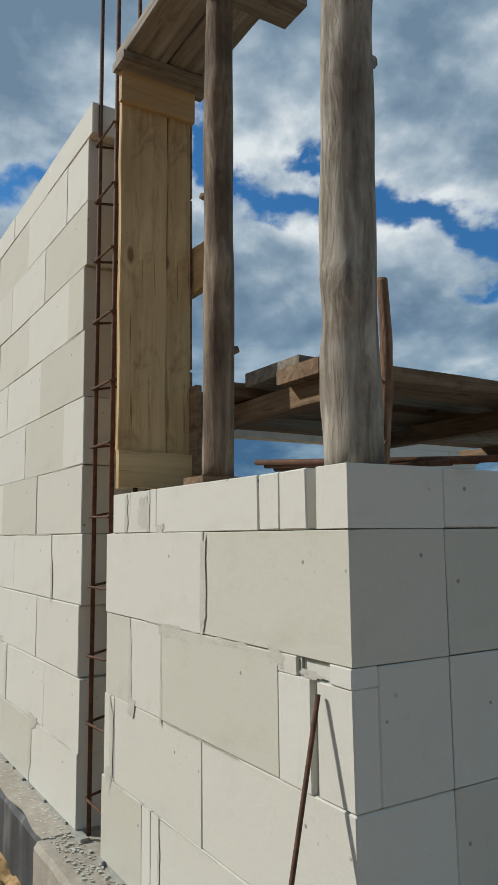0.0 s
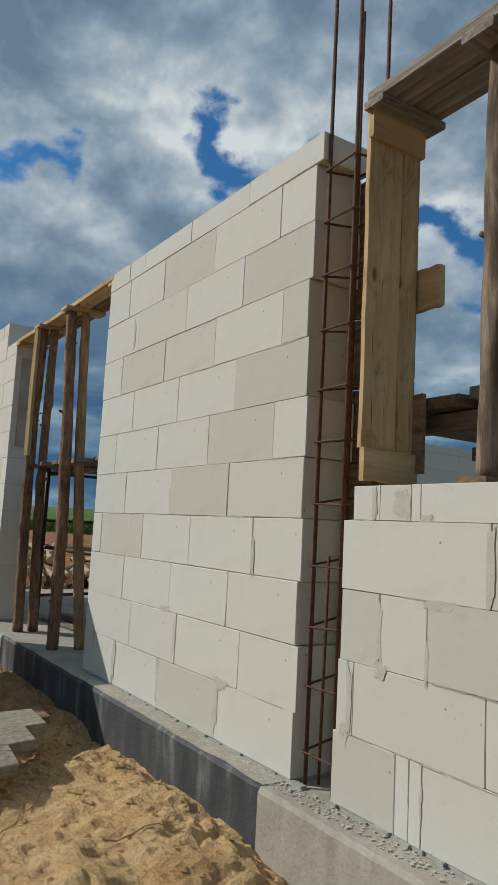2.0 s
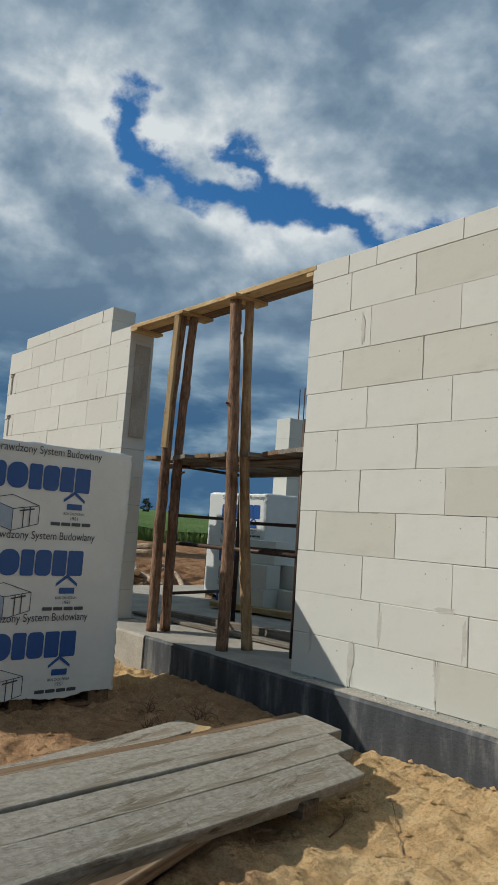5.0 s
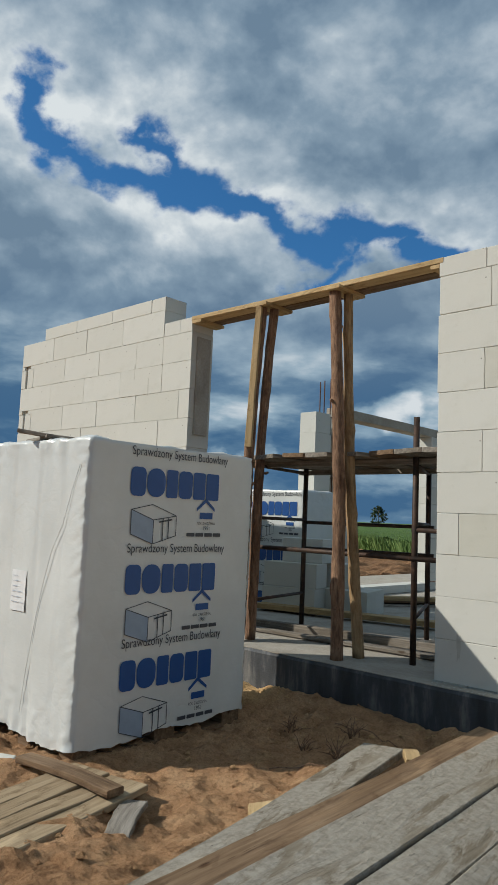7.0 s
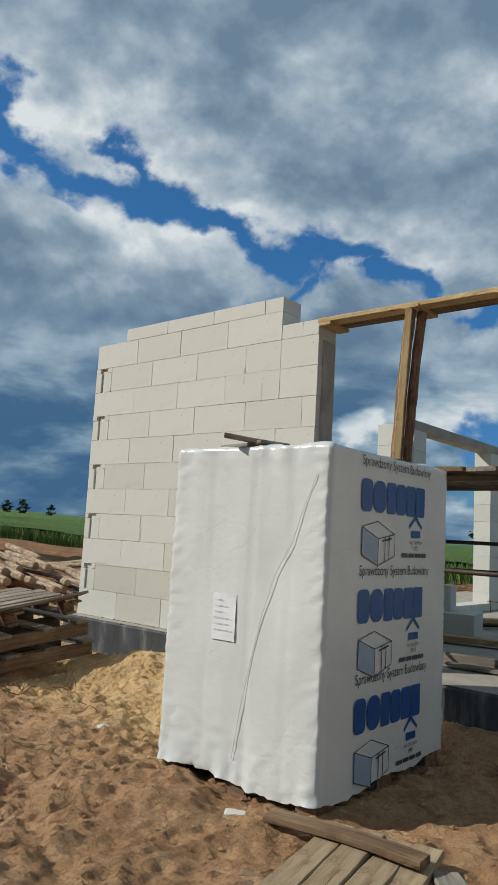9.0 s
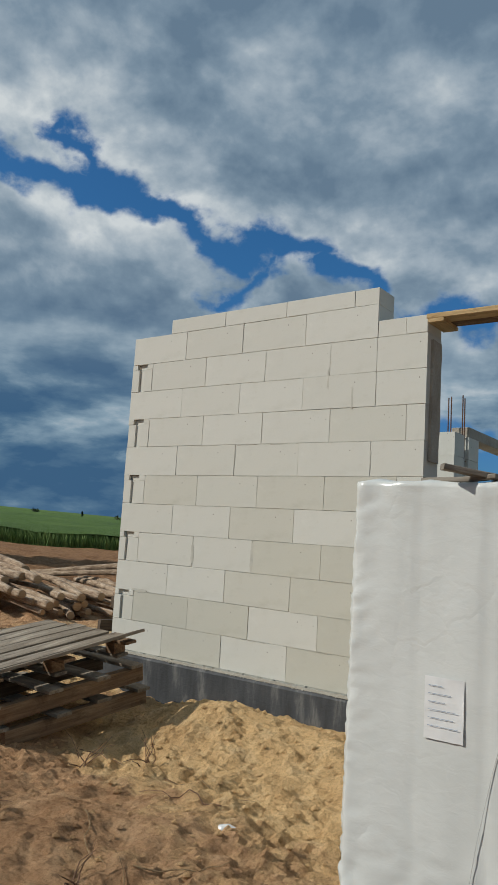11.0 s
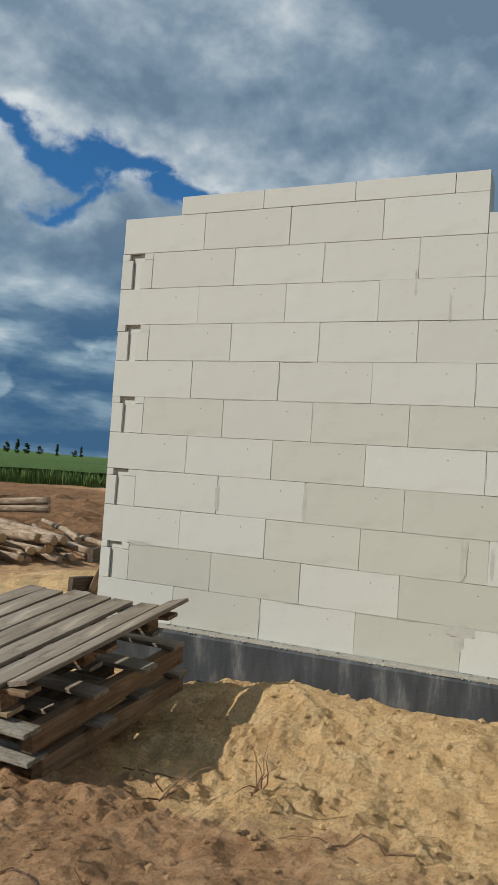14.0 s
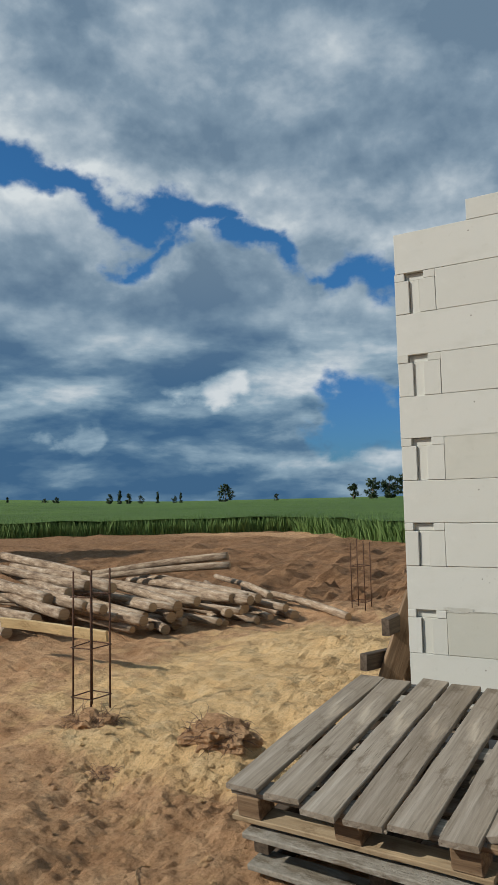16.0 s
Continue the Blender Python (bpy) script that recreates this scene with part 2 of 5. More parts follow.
# ground: brown soil and yellow sand by the mesh's own mask
SOIL, t, b = mat("soil_and_sand")
at = t.nodes.new("ShaderNodeAttribute")
at.attribute_name = "sand"
wob = noise_tex(t, 2.2, 8, 0.65)
mask = t.nodes.new("ShaderNodeMath")
mask.operation = "ADD"
t.links.new(at.outputs["Fac"], mask.inputs[0])
t.links.new(step(t, wob, 0.2, 0.8), mask.inputs[1])
soil = ramp(t, noise_tex(t, 7, 9, 0.68), [(0.3, (0.35, 0.195, 0.10)), (0.5, (0.55, 0.325, 0.172)), (0.72, (0.69, 0.445, 0.255))])
sandc = ramp(t, noise_tex(t, 6, 9, 0.68), [(0.3, (0.66, 0.415, 0.195)), (0.5, (0.80, 0.54, 0.27)), (0.74, (0.84, 0.62, 0.35))])
gc = mixc(t, step(t, mask.outputs[0], 0.85, 1.2), soil, sandc)
crumb = noise_tex(t, 75, 5, 0.75)
# hollows between crumbs get their shade painted into the colour
gc = mixc(t, step(t, crumb, 0.34, 0.52), mixc(t, 1.0, gc, (0.70, 0.66, 0.62), "MULTIPLY"), gc)
clod = node(t, "ShaderNodeTexVoronoi", Scale=21.0, Randomness=1.0)
ct = t.nodes.new("ShaderNodeTexCoord")
wv = node(t, "ShaderNodeTexNoise", Scale=14.0, Detail=4.0)
t.links.new(ct.outputs["Object"], wv.inputs["Vector"])
warped = t.nodes.new("ShaderNodeMix")
warped.data_type = "VECTOR"
warped.inputs[0].default_value = 0.06
t.links.new(ct.outputs["Object"], warped.inputs[4])
t.links.new(wv.outputs["Color"], warped.inputs[5])
t.links.new(warped.outputs[1], clod.inputs["Vector"])
lump = t.nodes.new("ShaderNodeMath")
lump.operation = "MULTIPLY"
t.links.new(step(t, clod.outputs["Distance"], 0.75, 0.0), lump.inputs[0])
t.links.new(step(t, noise_tex(t, 4.0, 4, 0.6), 0.35, 0.65), lump.inputs[1])
gc = mixc(t, step(t, at.outputs["Fac"], 0.0, -0.28), gc, mixc(t, 1.0, gc, (0.56, 0.52, 0.50), "MULTIPLY"))  # darker soil colour, farther out
# random darker blotches: cavity shade of the soil put into its colour
dark_tone = noise_tex(t, 1.1, 8, 0.7, distort=0.8)
gc = mixc(t, step(t, dark_tone, 0.50, 0.66), gc, mixc(t, 1.0, gc, (0.80, 0.75, 0.71), "MULTIPLY"))
speck = noise_tex(t, 160, 3, 0.8)
gc = mixc(t, step(t, speck, 0.56, 0.72), gc, mixc(t, 1.0, gc, (1.25, 1.25, 1.25), "MULTIPLY"))
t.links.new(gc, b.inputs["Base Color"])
b.inputs["Roughness"].default_value = 0.97
b.inputs["Specular IOR Level"].default_value = 0.15
bump(t, b, noise_tex(t, 24, 9, 0.72), 0.8, 0.045, bump(t, b, lump.outputs[0], 0.5, 0.014, bump(t, b, crumb, 1.0, 0.012)))


def wood(name, dark, mid, light, rough=0.8, grain_scale=9.0):
    """Sawn wood, its grain along the local x axis."""
    m, t, b = mat(name)
    g = noise_tex(t, grain_scale, 8, 0.65, (0.25, 5.0, 5.0), distort=0.4)
    c = ramp(t, g, [(0.3, dark), (0.52, mid), (0.75, light)])
    big = noise_tex(t, 2.5, 5, 0.6, (0.6, 2, 2))
    c = mixc(t, step(t, big, 0.45, 0.75), c, mixc(t, 1.0, c, (0.72, 0.68, 0.62), "MULTIPLY"))
    r = rnd(t)
    c = mixc(t, step(t, r, 0.0, 1.0), mixc(t, 1.0, c, (0.78, 0.76, 0.74), "MULTIPLY"), c)
    dirt = noise_tex(t, 7.0, 8, 0.72, (0.7, 1.3, 1.3), distort=0.9)
    c = mixc(t, step(t, dirt, 0.55, 0.70), c, mixc(t, 1.0, c, (0.60, 0.55, 0.50), "MULTIPLY"))
    worn = noise_tex(t, 4.5, 8, 0.7, (0.5, 2.4, 2.4), distort=0.5)
    c = mixc(t, step(t, worn, 0.56, 0.68), c, mixc(t, 1.0, c, (1.28, 1.26, 1.22), "MULTIPLY"))
    crack = noise_tex(t, 26, 4, 0.6, (0.12, 4.0, 4.0))
    c = mixc(t, step(t, crack, 0.36, 0.30), c, mixc(t, 1.0, c, (0.42, 0.38, 0.34), "MULTIPLY"))
    kn = node(t, "ShaderNodeTexVoronoi", Scale=4.0)
    kc = t.nodes.new("ShaderNodeTexCoord")
    kp = node(t, "ShaderNodeMapping", Scale=(0.9, 2.2, 2.2))
    t.links.new(kc.outputs["Object"], kp.inputs["Vector"])
    t.links.new(kp.outputs[0], kn.inputs["Vector"])
    c = mixc(t, step(t, kn.outputs["Distance"], 0.13, 0.07), c, mixc(t, 1.0, c, (0.45, 0.36, 0.28), "MULTIPLY"))
    t.links.new(c, b.inputs["Base Color"])
    b.inputs["Roughness"].default_value = rough
    b.inputs["Specular IOR Level"].default_value = 0.25
    bump(t, b, g, 0.5, 0.006, bump(t, b, crack, 0.5, 0.004))
    return m


GREYWOOD = wood("weathered_grey_wood", (0.13, 0.112, 0.09), (0.27, 0.24, 0.20), (0.42, 0.385, 0.33))
DARKWOOD = wood("dark_old_wood", (0.05, 0.038, 0.028), (0.12, 0.09, 0.065), (0.21, 0.165, 0.12))
BROWNWOOD = wood("brown_plank_wood", (0.13, 0.082, 0.048), (0.25, 0.165, 0.098), (0.36, 0.26, 0.165))
FRESHWOOD = wood("fresh_yellow_wood", (0.47, 0.335, 0.165), (0.58, 0.42, 0.22), (0.66, 0.495, 0.28))
CRUSTWOOD = wood("cement_crusted_wood", (0.20, 0.165, 0.12), (0.29, 0.25, 0.19), (0.37, 0.325, 0.255), 0.95, 6.0)
t, b = CRUSTWOOD.node_tree, CRUSTWOOD.node_tree.nodes["Principled BSDF"]
wood_color = b.inputs["Base Color"].links[0].from_socket
cem = noise_tex(t, 5.0, 9, 0.70, (0.45, 2.2, 1.5), distort=0.6)
cemc = ramp(t, noise_tex(t, 34, 6, 0.7), [(0.3, (0.235, 0.205, 0.16)), (0.6, (0.37, 0.335, 0.275))])
cc = mixc(t, step(t, cem, 0.44, 0.50), wood_color, cemc)
lump_ = noise_tex(t, 30, 6, 0.75, (0.6, 1.2, 1.2), distort=0.7)
cc = mixc(t, step(t, lump_, 0.64, 0.71), cc, (0.115, 0.10, 0.08))
t.links.new(cc, b.inputs["Base Color"])
bump(t, b, cem, 0.8, 0.02, bump(t, b, lump_, 0.8, 0.012))

PALLETWOOD = wood("weathered_pallet_wood", (0.20, 0.162, 0.12), (0.325, 0.275, 0.215), (0.44, 0.385, 0.315))
TANWOOD = wood("tan_sawn_wood", (0.25, 0.18, 0.105), (0.40, 0.30, 0.185), (0.50, 0.395, 0.26))


def bark(name, dark, mid, light, scale=14.0):
    """Round timber, its length along local z."""
    m, t, b = mat(name)
    g = noise_tex(t, scale, 8, 0.68, (3, 3, 0.5), distort=0.5)
    c = ramp(t, g, [(0.3, dark), (0.5, mid), (0.72, light)])
    c = mixc(t, step(t, noise_tex(t, 3.0, 5, 0.6), 0.45, 0.62), c, mixc(t, 1.0, c, (0.55, 0.5, 0.46), "MULTIPLY"))
    t.links.new(c, b.inputs["Base Color"])
    b.inputs["Roughness"].default_value = 0.88
    bump(t, b, g, 1.0, 0.02)
    return m


BARK = bark("pine_bark", (0.10, 0.052, 0.03), (0.29, 0.165, 0.095), (0.46, 0.285, 0.17), 22.0)
BROWNPOLE = bark("brown_weathered_pole", (0.075, 0.05, 0.032), (0.20, 0.145, 0.095), (0.42, 0.335, 0.24), 7.0)
POLEWOOD = bark("stripped_pole_wood", (0.22, 0.13, 0.062), (0.42, 0.272, 0.135), (0.54, 0.385, 0.215))
GREYPOLE = bark("grey_weathered_pole", (0.14, 0.115, 0.082), (0.34, 0.30, 0.238), (0.55, 0.51, 0.43), 12.0)
LOGWOOD = bark("felled_log", (0.13, 0.08, 0.047), (0.40, 0.285, 0.185), (0.68, 0.565, 0.43), 8.0)
LOGEND = wood("log_end_grain", (0.34, 0.22, 0.12), (0.47, 0.33, 0.19), (0.57, 0.44, 0.29))

RUST, t, b = mat("rusted_steel")
t.links.new(ramp(t, noise_tex(t, 30, 6, 0.7), [(0.3, (0.035, 0.018, 0.011)), (0.55, (0.105, 0.045, 0.022)), (0.8, (0.19, 0.085, 0.04))]), b.inputs["Base Color"])
b.inputs["Roughness"].default_value, b.inputs["Metallic"].default_value = 0.8, 0.25
STEEL, t, b = mat("dark_painted_steel")
t.links.new(ramp(t, noise_tex(t, 14, 6, 0.7), [(0.35, (0.028, 0.022, 0.019)), (0.62, (0.085, 0.048, 0.03)), (0.8, (0.24, 0.19, 0.15))]), b.inputs["Base Color"])
b.inputs["Roughness"].default_value, b.inputs["Metallic"].default_value = 0.6, 0.4

FILM, t, b = mat("white_shrink_film")
t.links.new(ramp(t, noise_tex(t, 3, 5, 0.6), [(0.3, (0.59, 0.605, 0.575)), (0.7, (0.67, 0.685, 0.655))]), b.inputs["Base Color"])
b.inputs["Roughness"].default_value = 0.26
b.inputs["Specular IOR Level"].default_value = 0.5
fold = node(t, "ShaderNodeTexVoronoi", Scale=7.0)
fold.feature = "DISTANCE_TO_EDGE"
fc_ = t.nodes.new("ShaderNodeTexCoord")
fw = node(t, "ShaderNodeTexNoise", Scale=5.0, Detail=4.0)
t.links.new(fc_.outputs["Object"], fw.inputs["Vector"])
fm = t.nodes.new("ShaderNodeMix")
fm.data_type = "VECTOR"
fm.inputs[0].default_value = 0.22
t.links.new(fc_.outputs["Object"], fm.inputs[4])
t.links.new(fw.outputs["Color"], fm.inputs[5])
t.links.new(fm.outputs[1], fold.inputs["Vector"])
crinkle = mixc(t, step(t, noise_tex(t, 2.2, 3, 0.5), 0.46, 0.62), (0.5, 0.5, 0.5), step(t, fold.outputs["Distance"], 0.0, 0.09))
bump(t, b, noise_tex(t, 4, 3, 0.5, (1, 1, 0.5), distort=0.2), 0.16, 0.03, bump(t, b, noise_tex(t, 26, 4, 0.6, (0.6, 0.6, 1.2), distort=0.8), 0.20, 0.006, bump(t, b, crinkle, 0.12, 0.006)))


def flat(name, color, rough=0.5):
    m, t, b = mat(name)
    v = noise_tex(t, 12, 5, 0.6)
    t.links.new(mixc(t, step(t, v, 0.3, 0.8), color, tuple(c * 0.82 for c in color)), b.inputs["Base Color"])
    b.inputs["Roughness"].default_value = rough
    return m


BLUE = flat("blue_print", (0.009, 0.075, 0.27), 0.4)
PALEBLUE = flat("pale_blue_print", (0.30, 0.38, 0.48), 0.4)
INK = flat("dark_print", (0.05, 0.055, 0.065), 0.45)
PAPER = flat("white_paper", (0.78, 0.78, 0.76), 0.6)
CLEARFILM = flat("crumpled_clear_film", (0.62, 0.62, 0.6), 0.25)

GRASS, t, b = mat("green_cereal")
gi = t.nodes.new("ShaderNodeNewGeometry").outputs["Random Per Island"]
gcol = ramp(t, gi, [(0.0, (0.075, 0.145, 0.028)), (0.5, (0.12, 0.21, 0.045)), (1.0, (0.185, 0.275, 0.075))])
gcol = mixc(t, step(t, noise_tex(t, 0.22, 6, 0.65), 0.35, 0.68), gcol, mixc(t, 1.0, gcol, (0.7, 0.72, 0.6), "MULTIPLY"))
t.links.new(gcol, b.inputs["Base Color"])
b.inputs["Roughness"].default_value = 0.75
FIELD, t, b = mat("cereal_field")
fc = ramp(t, noise_tex(t, 0.08, 9, 0.7), [(0.3, (0.08, 0.155, 0.022)), (0.55, (0.125, 0.225, 0.034)), (0.75, (0.185, 0.285, 0.055))])
t.links.new(mixc(t, step(t, noise_tex(t, 3.0, 6, 0.7), 0.35, 0.7), mixc(t, 1.0, fc, (0.6, 0.62, 0.5), "MULTIPLY"), fc), b.inputs["Base Color"])
b.inputs["Roughness"].default_value = 0.9
bump(t, b, noise_tex(t, 2.5, 6, 0.7), 1.0, 0.4)
NEEDLE, t, b = mat("dark_foliage")
t.links.new(ramp(t, t.nodes.new("ShaderNodeNewGeometry").outputs["Random Per Island"], [(0.0, (0.018, 0.035, 0.014)), (1.0, (0.05, 0.082, 0.03))]), b.inputs["Base Color"])
b.inputs["Roughness"].default_value = 0.8


# ---- building helpers ----
RNG = random.Random(7)


def part(name, bm, material, parent=None, label="", at=None, smooth=False):
    """Links a bmesh as one mesh object under its thing."""
    me = bpy.data.meshes.new(name)
    if smooth:
        for f in bm.faces:
            f.smooth = True
    bm.to_mesh(me)
    bm.free()
    me.materials.append(material)
    ob = new(name, me)
    if at is not None:
        ob.matrix_basis = at
    ob.parent = parent
    return tagged(ob, label)


def thing(name, label, category, group="", at=None, kind=""):
    ob = new(name)
    if at is not None:
        ob.matrix_basis = at
    return tagged(ob, label, category, group, kind)


def bevelled(bm, geom, off):
    edges = list({e for v in geom for e in v.link_edges})
    bmesh.ops.bevel(bm, geom=edges, offset=off, segments=1, profile=0.5, affect="EDGES")


def box(bm, x0, x1, y0, y1, z0, z1, off=0.0, m=None):
    vs = bmesh.ops.create_cube(bm, size=1.0)["verts"]
    for v in vs:
        v.co = Vector(((x0 + x1) / 2 + v.co.x * (x1 - x0), (y0 + y1) / 2 + v.co.y * (y1 - y0), (z0 + z1) / 2 + v.co.z * (z1 - z0)))
        if m is not None:
            v.co = m @ v.co
    if off:
        bevelled(bm, vs, off)
    return vs


def board_mesh(length, width, thick, seed=0, warp=0.006, off=0.003, segs=8):
    """A sawn board along x from 0, with worn edges and a slight warp."""
    r = random.Random(seed)
    bm = bmesh.new()
    a, b, ph = r.uniform(-warp, warp), r.uniform(-warp, warp), r.uniform(0, 6)
    rings = []
    for i in range(segs + 1):
        u = i / segs
        x = u * length
        dz = a * math.sin(math.pi * u) + b * math.sin(2 * math.pi * u + ph) * 0.5
        dy = b * math.sin(math.pi * u + 1) * 0.6
        w = width / 2 + r.uniform(-1, 1) * 0.0025
        x += (r.uniform(-1, 1) * 0.004) if i in (0, segs) else 0
        h = thick / 2
        ring = [(x, dy - w + off, dz - h), (x, dy + w - off, dz - h), (x, dy + w, dz - h + off), (x, dy + w, dz + h - off), (x, dy + w - off, dz + h), (x, dy - w + off, dz + h), (x, dy - w, dz + h - off), (x, dy - w, dz - h + off)]
        rings.append([bm.verts.new(p) for p in ring])
    for p, q in zip(rings, rings[1:]):
        for k in range(8):
            bm.faces.new((p[k], q[k], q[(k + 1) % 8], p[(k + 1) % 8]))
    bm.faces.new(rings[0])
    bm.faces.new(rings[-1][::-1])
    bmesh.ops.recalc_face_normals(bm, faces=bm.faces)
    return bm


def along(p0, p1, roll=0.0):
    """A pose whose x axis runs from p0 to p1, its z axis as near up as can be."""
    p0, p1 = Vector(p0), Vector(p1)
    x = (p1 - p0).normalized()
    up = Vector((0, 0, 1)) if abs(x.z) < 0.95 else Vector((0, 1, 0))
    y = up.cross(x).normalized()
    z = x.cross(y)
    m = Matrix((x, y, z)).transposed().to_4x4()
    return Matrix.Translation(p0) @ m @ Matrix.Rotation(radians(roll), 4, "X")


def board(name, p0, p1, width, thick, material, parent=None, label="", roll=0.0, seed=0, warp=0.006):
    length = (Vector(p1) - Vector(p0)).length
    return part(name, board_mesh(length, width, thick, seed, warp), material, parent, label, along(p0, p1, roll))


def pole_mesh(length, r0, r1, seed=0, bend=0.02, knots=5, segs=12, rings=34, rough=0.09):
    """Round timber along z from 0: tapering, crooked, with knots."""
    r = random.Random(seed)
    bm = bmesh.new()
    ph, kn = r.uniform(0, 6), [(r.uniform(0.08, 0.95), r.uniform(0, 6.28), r.uniform(0.14, 0.42)) for _ in range(knots)]
    out = []
    for i in range(rings + 1):
        u = i / rings
        cx, cy = bend * (math.sin(3.1 * u + ph) - math.sin(ph) * (1 - u) - math.sin(3.1 + ph) * u), bend * (math.cos(4.0 * u + ph) - math.cos(ph) * (1 - u) - math.cos(4.0 + ph) * u)
        ring = []
        for k in range(segs):
            a = 2 * math.pi * k / segs
            rad = (r0 + (r1 - r0) * u) * (1 + rough * noise.noise((math.cos(a) * 1.5 + seed, math.sin(a) * 1.5, u * length * 5)))
            for ku, ka, kh in kn:
                d = ((u - ku) * length / 0.045) ** 2 + (2 * math.sin((a - ka) / 2) / 0.6) ** 2
                rad *= 1 + kh * math.exp(-d)
            ring.append(bm.verts.new((cx + rad * math.cos(a), cy + rad * math.sin(a), u * length)))
        out.append(ring)
    for p, q in zip(out, out[1:]):
        for k in range(segs):
            bm.faces.new((p[k], p[(k + 1) % segs], q[(k + 1) % segs], q[k])).smooth = True
    bm.faces.new(out[0][::-1])
    bm.faces.new(out[-1])
    return bm


def upright(p0, p1):
    """A pose whose z axis runs from p0 to p1."""
    p0, p1 = Vector(p0), Vector(p1)
    return Matrix.Translation(p0) @ (p1 - p0).to_track_quat("Z", "Y").to_matrix().to_4x4()


def tube(bm, p0, p1, r, segs=8):
    p0, p1 = Vector(p0), Vector(p1)
    m = upright(p0, p1)
    length = (p1 - p0).length
    lo = [bm.verts.new(m @ Vector((r * math.cos(6.2832 * k / segs), r * math.sin(6.2832 * k / segs), 0))) for k in range(segs)]
    hi = [bm.verts.new(m @ Vector((r * math.cos(6.2832 * k / segs), r * math.sin(6.2832 * k / segs), length))) for k in range(segs)]
    for k in range(segs):
        bm.faces.new((lo[k], lo[(k + 1) % segs], hi[(k + 1) % segs], hi[k])).smooth = segs > 6
    bm.faces.new(lo[::-1])
    bm.faces.new(hi)


def sweep(bm, pts, radii, segs=5):
    """One continuous bent tube along the points."""
    rings = []
    for i, (p, r) in enumerate(zip(pts, radii)):
        m = upright(p, p + (pts[min(i + 1, len(pts) - 1)] - pts[max(i - 1, 0)]))
        rings.append([bm.verts.new(m @ Vector((r * math.cos(6.2832 * k / segs), r * math.sin(6.2832 * k / segs), 0))) for k in range(segs)])
    for p, q in zip(rings, rings[1:]):
        for k in range(segs):
            bm.faces.new((p[k], p[(k + 1) % segs], q[(k + 1) % segs], q[k]))
    bm.faces.new(rings[0][::-1])
    bm.faces.new(rings[-1])


def rod(name, p0, p1, r, material, parent=None, label="", segs=8):
    bm = bmesh.new()
    tube(bm, (0, 0, 0), (0, 0, (Vector(p1) - Vector(p0)).length), r, segs)
    return part(name, bm, material, parent, label, upright(p0, p1))


# ---- ground: one sheet to the horizon ----
H = 0.242
MOUNDS = [(-1.3, -0.30, 1.1, 0.32, 0.10), (-0.9, -0.75, 0.5, 0.25, 0.05), (-6.25, -0.38, 0.42, 0.30, 0.15), (-6.1, -0.80, 0.40, 0.28, 0.08), (-7.05, -0.70, 0.30, 0.40, -0.08), (-5.55, -0.45, 0.55, 0.35, 0.09), (-4.7, -0.5, 0.5, 0.4, 0.07), (-6.0, -2.5, 0.7, 0.4, 0.08),
          (-3.5, -0.15, 0.7, 0.25, 0.10), (-8.65, -0.75, 0.35, 0.3, 0.16), (-9.6, -0.7, 0.5, 0.4, 0.12), (-4.25, -2.25, 0.35, 0.25, 0.06), (-9.3, 2.6, 0.9, 0.5, 0.12), (-10.4, 4.9, 0.6, 0.5, 0.10),
          (-2.2, -0.35, 0.3, 0.2, -0.06), (-6.7, -1.15, 0.35, 0.3, -0.05), (-4.9, -1.3, 0.4, 0.5, -0.04), (-8.2, 1.2, 0.9, 0.6, 0.06), (-11.8, 0.9, 0.8, 0.4, 0.1), (-7.2, -2.6, 0.6, 0.4, -0.04)]
SANDY = [(-1.2, -0.5, 1.3, 0.75, 1.0), (-6.0, -0.55, 1.1, 0.75, 1.1), (-5.0, -0.7, 0.5, 0.7, 0.8), (-6.1, -1.1, 0.9, 0.4, 0.35), (-9.2, 0.6, 1.8, 1.0, 0.95), (-9.5, 3.0, 2.0, 1.6, 0.8), (-4.9, -1.7, 0.6, 0.6, 0.25),
         (-16, 24, 9, 2.0, 0.8), (-4.3, -0.2, 0.6, 0.4, 0.7), (-8.7, -0.6, 0.8, 0.6, 0.7), (0.6, -1.2, 1.5, 1.2, 0.7)]


def bell(x, y, m):
    return m[4] * math.exp(-((x - m[0]) / m[2]) ** 2 - ((y - m[1]) / m[3]) ** 2)


def rise(x, y):
    """The land lifts gently towards the west."""
    d = math.hypot(x + 4, y + 4)
    if d < 18:
        return 0.0
    yaw = math.degrees(math.atan2(-(x + 4), y + 4))
    k = min(max((yaw - 51) / 8, 0), 1)
    return (d - 18) * math.tan(radians(0.18 + 0.75 * k * k * (3 - 2 * k)))


